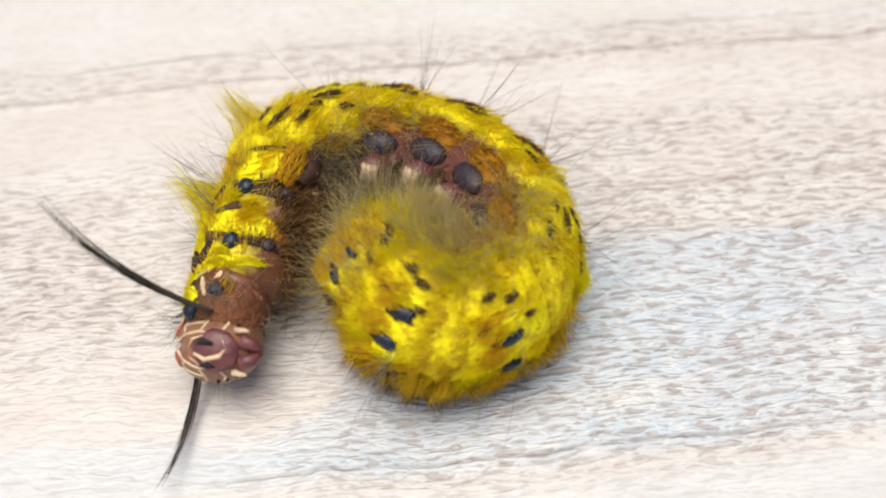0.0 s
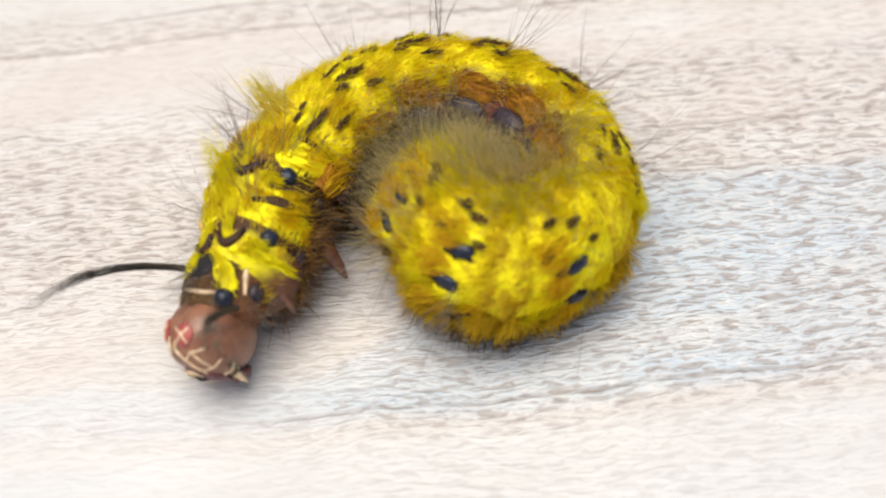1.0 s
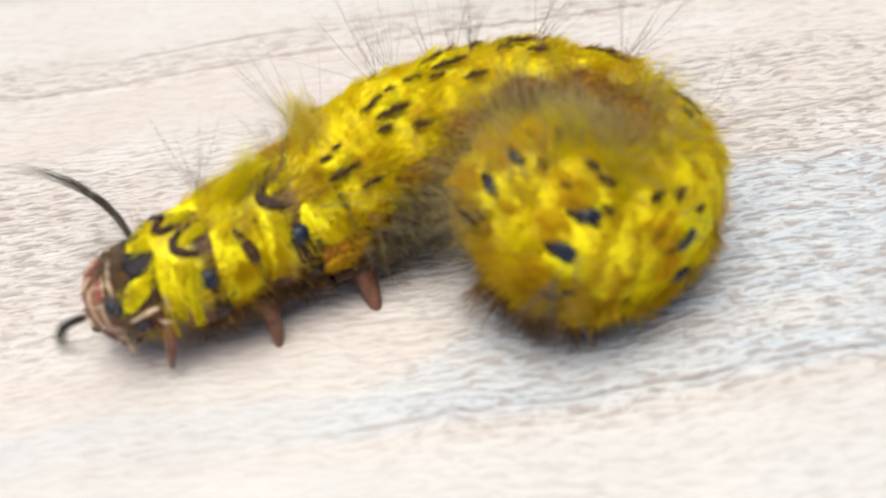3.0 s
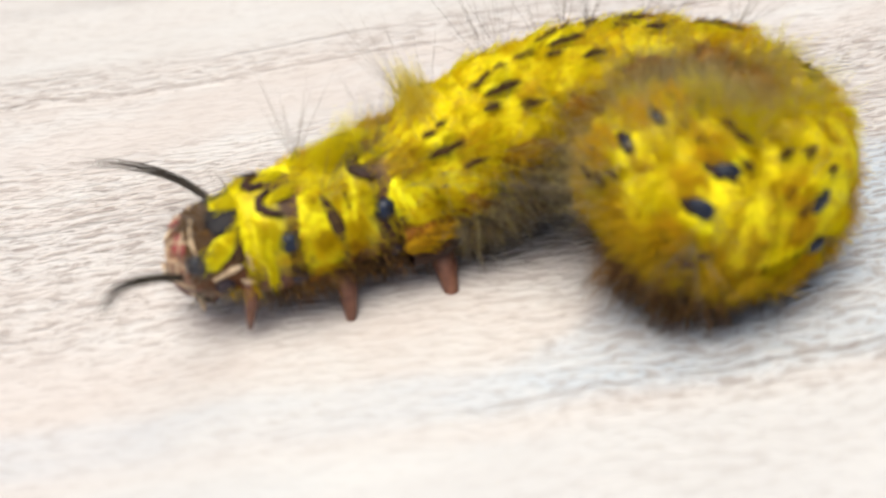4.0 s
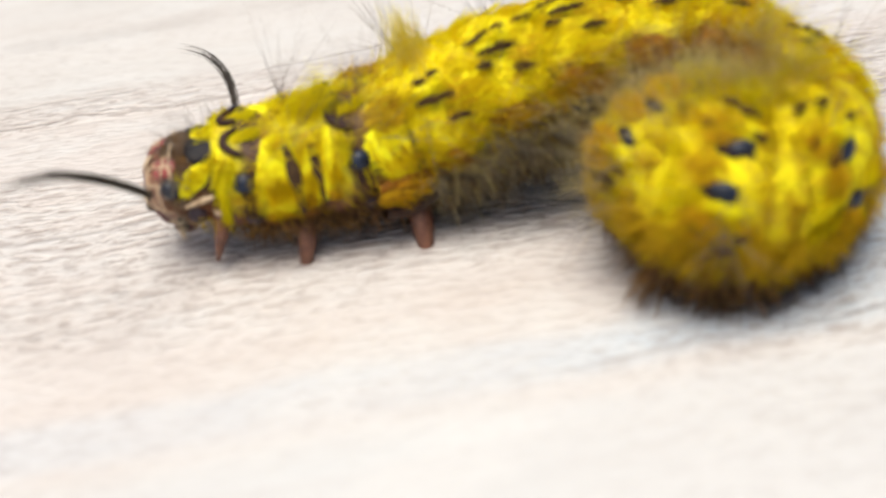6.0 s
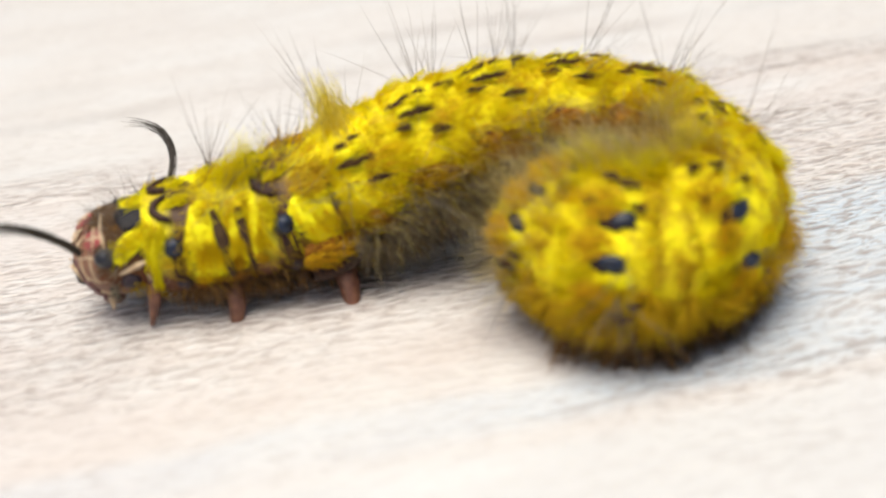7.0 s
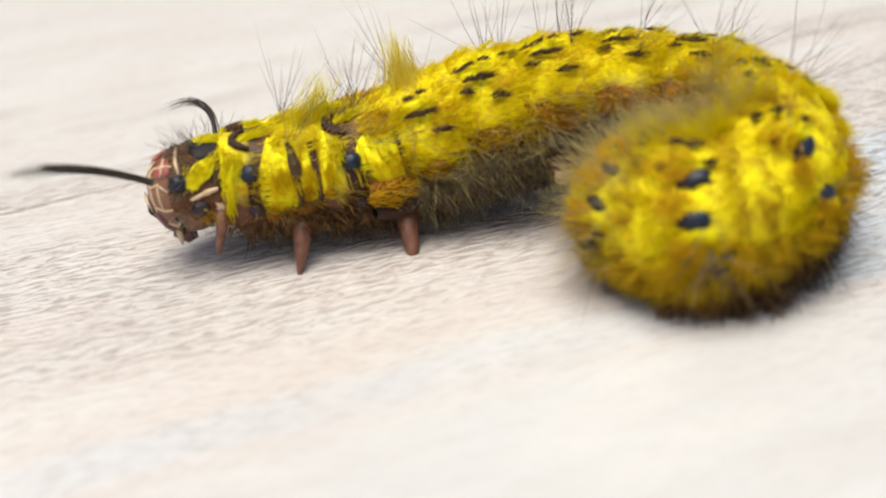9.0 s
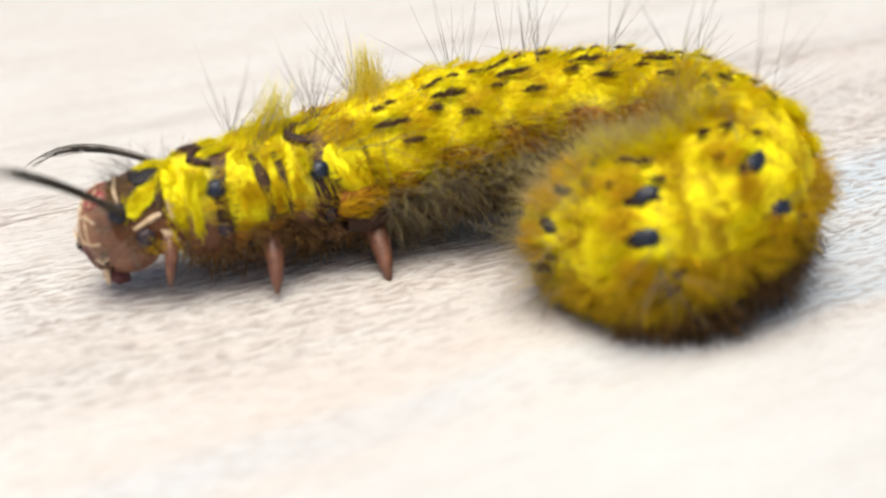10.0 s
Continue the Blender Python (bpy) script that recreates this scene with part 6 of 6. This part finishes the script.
    walk(FOLD[7], [
        (0, pose(0.00680, 0.00391, 0.00588, 98.4, 1.1, 132.7)),
        (0.5, pose(0.00740, 0.00370, 0.00590, 90.9, 0.1, 135.0)),
        (1, pose(0.00634, 0.00348, 0.00605, 84.9, -0.2, 140.5)),
        (1.5, pose(0.00558, 0.00372, 0.00600, 81.3, -1.3, 145.0)),
        (2, pose(0.00547, 0.00357, 0.00599, 79.5, -3.2, 147.1)),
        (2.2, pose(0.00551, 0.00378, 0.00622, 79.7, -3.2, 150.6)),
        (3.3, pose(0.00400, 0.00044, 0.00719, 79.6, -3.9, 166.5)),
        (3.5, pose(0.00363, 0.00033, 0.00708, 78.4, -3.7, 168.1)),
        (4, pose(0.00334, 0.00023, 0.00757, 76.3, -3.2, 168.0)),
        (4.5, pose(0.00230, 0.00056, 0.00767, 72.6, -3.2, 167.2)),
        (5, pose(0.00033, -0.00038, 0.00775, 68.8, -2.6, 163.0)),
        (5.5, pose(-0.00110, -0.00071, 0.00806, 65.1, -3.0, 160.3)),
        (5.7, pose(-0.00113, -0.00043, 0.00778, 63.2, -2.2, 160.3)),
        (6.8, pose(-0.00178, 0.00123, 0.00834, 54.7, -4.8, 152.3)),
        (7, pose(-0.00272, 0.00062, 0.00790, 52.8, -3.7, 152.1)),
        (7.5, pose(-0.00790, 0.00045, 0.00816, 49.4, -0.9, 150.9)),
        (8, pose(-0.00837, 0.00020, 0.00802, 46.4, 0.4, 149.1)),
        (8.5, pose(-0.00863, -0.00088, 0.00807, 44.6, 0.3, 142.0)),
        (9, pose(-0.00788, -0.00223, 0.00780, 43.0, 0.6, 140.6)),
        (9.5, pose(-0.00951, -0.00243, 0.00783, 41.3, 1.9, 142.4)),
        (10, pose(-0.01132, -0.00210, 0.00817, 39.1, 3.5, 136.9)),
    ])
    walk(FOLD[8], [
        (0, pose(0.00954, -0.00070, 0.00584, 97.3, -1.7, 103.8)),
        (0.5, pose(0.01020, -0.00074, 0.00580, 92.6, -2.0, 105.2)),
        (1, pose(0.00956, -0.00074, 0.00593, 88.9, -2.2, 109.2)),
        (1.5, pose(0.00907, -0.00019, 0.00581, 88.4, -2.6, 114.0)),
        (2, pose(0.00909, -0.00009, 0.00567, 88.9, -3.3, 117.7)),
        (2.2, pose(0.00942, 0.00020, 0.00584, 90.1, -4.3, 119.2)),
        (3.3, pose(0.00820, -0.00150, 0.00645, 93.3, -5.4, 132.8)),
        (3.5, pose(0.00793, -0.00146, 0.00639, 92.3, -4.5, 134.5)),
        (4, pose(0.00783, -0.00165, 0.00676, 89.0, -4.2, 132.8)),
        (4.5, pose(0.00681, -0.00139, 0.00685, 85.3, -4.5, 133.9)),
        (5, pose(0.00468, -0.00268, 0.00697, 81.2, -4.2, 129.4)),
        (5.5, pose(0.00301, -0.00316, 0.00720, 76.9, -5.6, 128.5)),
        (5.7, pose(0.00307, -0.00294, 0.00703, 75.4, -3.9, 128.2)),
        (6.8, pose(0.00253, -0.00237, 0.00726, 66.1, -6.8, 117.1)),
        (7, pose(0.00140, -0.00291, 0.00699, 64.4, -5.0, 115.9)),
        (7.5, pose(-0.00414, -0.00287, 0.00750, 59.9, -3.0, 115.0)),
        (8, pose(-0.00459, -0.00326, 0.00752, 56.6, -0.9, 114.8)),
        (8.5, pose(-0.00519, -0.00487, 0.00756, 54.9, -1.2, 109.8)),
        (9, pose(-0.00426, -0.00654, 0.00735, 53.3, -0.2, 109.7)),
        (9.5, pose(-0.00575, -0.00657, 0.00752, 51.0, 1.1, 110.6)),
        (10, pose(-0.00799, -0.00664, 0.00801, 48.3, 2.3, 102.9)),
    ])
    walk(FOLD[9], [
        (0, pose(0.00913, -0.00732, 0.00687, 90.6, -3.2, 56.4)),
        (0.5, pose(0.00988, -0.00729, 0.00684, 88.4, -2.7, 57.6)),
        (1, pose(0.00950, -0.00744, 0.00695, 86.2, -3.9, 60.2)),
        (1.5, pose(0.00945, -0.00693, 0.00685, 87.8, -3.2, 63.4)),
        (2, pose(0.00981, -0.00675, 0.00673, 88.9, -2.0, 66.6)),
        (2.2, pose(0.01019, -0.00666, 0.00676, 91.1, -3.3, 66.4)),
        (3.3, pose(0.00948, -0.00755, 0.00691, 94.4, -5.3, 72.7)),
        (3.5, pose(0.00925, -0.00757, 0.00693, 93.2, -4.6, 73.3)),
        (4, pose(0.00883, -0.00812, 0.00712, 88.6, -4.7, 69.9)),
        (4.5, pose(0.00803, -0.00797, 0.00715, 86.1, -5.6, 73.6)),
        (5, pose(0.00541, -0.00950, 0.00728, 81.9, -7.0, 71.3)),
        (5.5, pose(0.00367, -0.00988, 0.00737, 79.4, -9.4, 74.8)),
        (5.7, pose(0.00383, -0.00958, 0.00716, 77.8, -7.7, 74.0)),
        (6.8, pose(0.00263, -0.00911, 0.00644, 72.3, -5.9, 62.7)),
        (7, pose(0.00131, -0.00946, 0.00638, 70.7, -4.2, 61.7)),
        (7.5, pose(-0.00417, -0.00862, 0.00679, 64.3, -6.6, 61.6)),
        (8, pose(-0.00457, -0.00919, 0.00701, 60.9, -5.3, 63.7)),
        (8.5, pose(-0.00557, -0.01094, 0.00700, 60.6, -5.8, 60.9)),
        (9, pose(-0.00461, -0.01299, 0.00690, 60.3, -3.7, 61.2)),
        (9.5, pose(-0.00613, -0.01299, 0.00718, 56.3, -4.6, 60.0)),
        (10, pose(-0.00941, -0.01300, 0.00774, 53.1, -6.2, 50.4)),
    ])
    walk(FOLD[10], [
        (0, pose(0.00413, -0.01034, 0.00749, 78.1, 1.9, -2.9)),
        (0.5, pose(0.00501, -0.01039, 0.00754, 77.0, 2.1, -2.0)),
        (1, pose(0.00466, -0.01077, 0.00747, 77.3, -0.8, 0.1)),
        (1.5, pose(0.00467, -0.01042, 0.00749, 77.6, 1.2, -0.1)),
        (2, pose(0.00520, -0.01042, 0.00755, 76.4, 4.1, 1.5)),
        (2.2, pose(0.00539, -0.01039, 0.00750, 78.6, 5.3, 2.8)),
        (3.3, pose(0.00537, -0.01117, 0.00729, 80.6, 10.0, 7.4)),
        (3.5, pose(0.00502, -0.01126, 0.00734, 78.9, 9.9, 7.6)),
        (4, pose(0.00422, -0.01170, 0.00740, 73.1, 8.3, 3.7)),
        (4.5, pose(0.00357, -0.01199, 0.00734, 71.9, 8.6, 6.1)),
        (5, pose(0.00090, -0.01352, 0.00724, 71.3, 4.8, 6.3)),
        (5.5, pose(-0.00043, -0.01421, 0.00711, 73.0, 1.6, 10.4)),
        (5.7, pose(-0.00037, -0.01380, 0.00687, 71.4, 1.2, 10.0)),
        (6.8, pose(-0.00257, -0.01265, 0.00610, 67.9, -0.6, 4.0)),
        (7, pose(-0.00371, -0.01288, 0.00616, 67.1, -1.4, 4.1)),
        (7.5, pose(-0.00869, -0.01160, 0.00594, 63.5, -9.2, 6.6)),
        (8, pose(-0.00903, -0.01250, 0.00614, 61.6, -10.3, 9.0)),
        (8.5, pose(-0.01031, -0.01416, 0.00606, 62.5, -11.6, 6.3)),
        (9, pose(-0.00969, -0.01644, 0.00617, 61.9, -9.2, 5.3)),
        (9.5, pose(-0.01129, -0.01619, 0.00620, 58.2, -10.6, 3.7)),
        (10, pose(-0.01502, -0.01527, 0.00639, 58.0, -15.3, -4.8)),
    ])
    walk(FOLD[11], [
        (0, pose(0.00036, -0.00800, 0.00797, 58.3, 5.9, -52.2)),
        (0.5, pose(0.00130, -0.00813, 0.00798, 59.3, 4.9, -52.0)),
        (1, pose(0.00080, -0.00863, 0.00766, 63.1, 3.3, -49.4)),
        (1.5, pose(0.00093, -0.00820, 0.00785, 60.3, 4.2, -52.1)),
        (2, pose(0.00153, -0.00833, 0.00814, 55.1, 5.7, -52.9)),
        (2.2, pose(0.00153, -0.00846, 0.00834, 55.3, 6.8, -50.4)),
        (3.3, pose(0.00205, -0.00987, 0.00872, 44.5, 21.7, -45.7)),
        (3.5, pose(0.00166, -0.00997, 0.00874, 43.1, 21.4, -45.4)),
        (4, pose(0.00076, -0.01011, 0.00869, 38.9, 16.7, -49.8)),
        (4.5, pose(0.00011, -0.01042, 0.00873, 36.1, 16.0, -51.8)),
        (5, pose(-0.00267, -0.01200, 0.00834, 40.2, 13.0, -50.6)),
        (5.5, pose(-0.00400, -0.01288, 0.00798, 44.9, 11.7, -49.7)),
        (5.7, pose(-0.00409, -0.01245, 0.00763, 45.7, 10.5, -48.9)),
        (6.8, pose(-0.00694, -0.01077, 0.00630, 55.2, 2.7, -51.3)),
        (7, pose(-0.00793, -0.01109, 0.00616, 56.9, 1.9, -49.8)),
        (7.5, pose(-0.01268, -0.01026, 0.00527, 60.8, -3.1, -45.0)),
        (8, pose(-0.01310, -0.01122, 0.00531, 60.6, -4.7, -43.9)),
        (8.5, pose(-0.01437, -0.01261, 0.00508, 61.9, -5.8, -46.6)),
        (9, pose(-0.01402, -0.01460, 0.00528, 60.6, -5.1, -49.5)),
        (9.5, pose(-0.01557, -0.01433, 0.00529, 58.0, -4.3, -50.4)),
        (10, pose(-0.01897, -0.01291, 0.00505, 63.1, -8.9, -57.6)),
    ])
    walk(FOLD[12], [
        (0, pose(-0.00071, -0.00450, 0.00808, 47.2, 3.7, -90.4)),
        (0.5, pose(0.00025, -0.00468, 0.00798, 50.7, 2.4, -90.7)),
        (1, pose(-0.00041, -0.00521, 0.00769, 55.0, 2.6, -89.3)),
        (1.5, pose(-0.00004, -0.00471, 0.00783, 52.4, 2.0, -92.9)),
        (2, pose(0.00073, -0.00485, 0.00809, 46.6, 1.6, -95.7)),
        (2.2, pose(0.00055, -0.00492, 0.00823, 46.0, 1.1, -94.5)),
        (3.3, pose(0.00105, -0.00701, 0.00953, 24.5, 14.9, -91.5)),
        (3.5, pose(0.00066, -0.00710, 0.00956, 21.5, 15.1, -92.1)),
        (4, pose(-0.00007, -0.00692, 0.00920, 19.2, 10.6, -95.6)),
        (4.5, pose(-0.00054, -0.00709, 0.00908, 17.4, 8.1, -100.0)),
        (5, pose(-0.00332, -0.00867, 0.00860, 20.1, 6.8, -101.0)),
        (5.5, pose(-0.00454, -0.00962, 0.00824, 25.5, 6.5, -104.1)),
        (5.7, pose(-0.00472, -0.00914, 0.00791, 26.6, 6.4, -101.9)),
        (6.8, pose(-0.00761, -0.00696, 0.00638, 42.7, 1.8, -103.1)),
        (7, pose(-0.00872, -0.00746, 0.00630, 44.9, 2.5, -100.7)),
        (7.5, pose(-0.01375, -0.00702, 0.00544, 50.8, 2.4, -96.8)),
        (8, pose(-0.01424, -0.00794, 0.00542, 52.7, 1.7, -95.5)),
        (8.5, pose(-0.01543, -0.00919, 0.00516, 54.0, 1.3, -96.4)),
        (9, pose(-0.01492, -0.01088, 0.00534, 53.8, 0.9, -99.5)),
        (9.5, pose(-0.01638, -0.01061, 0.00547, 53.7, 1.8, -102.1)),
        (10, pose(-0.01934, -0.00909, 0.00502, 59.5, -0.2, -108.0)),
    ])
    walk(PENCIL['left'], [
        (0, pose(-0.01343, -0.01011, 0.00911, -175.0, -47.7, 168.2)),
        (0.5, pose(-0.01349, -0.01273, 0.00974, 155.0, -66.0, -156.0)),
        (1, pose(-0.01455, -0.01534, 0.00867, 86.0, -49.1, -79.5)),
        (1.5, pose(-0.01630, -0.01598, 0.00750, 88.0, -47.3, -86.0)),
        (2, pose(-0.01971, -0.01497, 0.00722, 85.0, -44.9, -73.9)),
        (2.2, pose(-0.02186, -0.01513, 0.00717, 80.0, -43.6, -69.3)),
        (3.3, pose(-0.02980, -0.01279, 0.00642, 60.0, -35.0, -78.0)),
        (3.5, pose(-0.02988, -0.01266, 0.00611, 60.0, -35.0, -90.0)),
        (4, pose(-0.03141, -0.01106, 0.00621, 60.0, -35.0, -96.0)),
        (4.5, pose(-0.03367, -0.00868, 0.00651, 60.0, -32.0, -108.0)),
        (5, pose(-0.03516, -0.00847, 0.00641, 65.0, -29.0, -111.0)),
        (5.5, pose(-0.03715, -0.00732, 0.00661, 55.0, -32.0, -108.0)),
        (5.7, pose(-0.03732, -0.00612, 0.00664, 50.0, -32.0, -117.0)),
        (6.8, pose(-0.04161, -0.00143, 0.00709, 40.0, -35.0, -114.0)),
        (7, pose(-0.04095, -0.00242, 0.00681, 25.0, -32.0, -111.0)),
        (7.4, pose(-0.04320, -0.00276, 0.00581, 45.0, -32.0, -108.0)),
        (8, pose(-0.04440, -0.00070, 0.00760, 20.0, -29.0, -114.0)),
        (8.5, pose(-0.04613, -0.00002, 0.00738, 55.0, -26.0, -129.0)),
        (9, pose(-0.04701, 0.00120, 0.00820, 60.0, -26.0, -129.0)),
        (9.5, pose(-0.04808, 0.00101, 0.00751, 50.0, -38.0, -123.0)),
        (10, pose(-0.04919, 0.00166, 0.00704, 55.0, -33.0, -132.0)),
    ])
    walk(PENCIL['right'], [
        (0, pose(-0.01535, -0.00694, 0.00381, -165.0, 2.7, -99.2)),
        (0.5, pose(-0.01546, -0.00992, 0.00501, 130.0, -4.7, -115.7)),
        (1, pose(-0.01811, -0.01037, 0.00655, 72.9, -26.7, -138.3)),
        (1.5, pose(-0.01948, -0.01035, 0.00713, 49.4, -23.5, -151.4)),
        (2, pose(-0.02307, -0.00969, 0.00689, 90.0, 1.0, 150.0)),
        (2.2, pose(-0.02391, -0.00987, 0.00701, 90.0, 4.0, 144.0)),
        (3.3, pose(-0.02683, -0.00743, 0.00691, 90.0, -5.0, 138.0)),
        (3.5, pose(-0.02786, -0.00704, 0.00690, 90.0, -2.0, 141.0)),
        (4, pose(-0.02845, -0.00618, 0.00650, 90.0, 1.0, 144.0)),
        (4.5, pose(-0.02939, -0.00378, 0.00751, 55.0, -2.0, 123.0)),
        (5, pose(-0.03117, -0.00342, 0.00742, 90.0, 4.0, 123.0)),
        (5.5, pose(-0.03230, -0.00244, 0.00770, 90.0, 1.0, 123.0)),
        (5.7, pose(-0.03198, -0.00170, 0.00742, 50.0, -2.0, 108.0)),
        (6.8, pose(-0.03490, 0.00380, 0.00878, 80.0, 1.0, 108.0)),
        (7, pose(-0.03461, 0.00329, 0.00840, 70.0, 4.0, 108.0)),
        (7.4, pose(-0.03740, 0.00304, 0.00702, 70.0, 11.0, 108.0)),
        (8, pose(-0.03870, 0.00503, 0.00834, 70.0, 1.0, 105.0)),
        (8.5, pose(-0.03964, 0.00543, 0.00850, 70.0, 10.0, 105.0)),
        (9, pose(-0.04164, 0.00632, 0.00868, 50.0, 10.0, 105.0)),
        (9.5, pose(-0.04564, 0.00608, 0.00798, 45.0, -2.0, 114.0)),
        (10, pose(-0.04506, 0.00658, 0.00781, -9.9, 12.7, 131.1)),
    ])
    for ob, hip, side in LEG:
        walk(ob, [(t, pose(hip.x, hip.y, hip.z, -side * fold, 0, 0)) for t, fold in ((0, 80), (0.5, 75), (1.0, 35), (1.5, 12), (2.2, 0), (10, 0))])


motions()
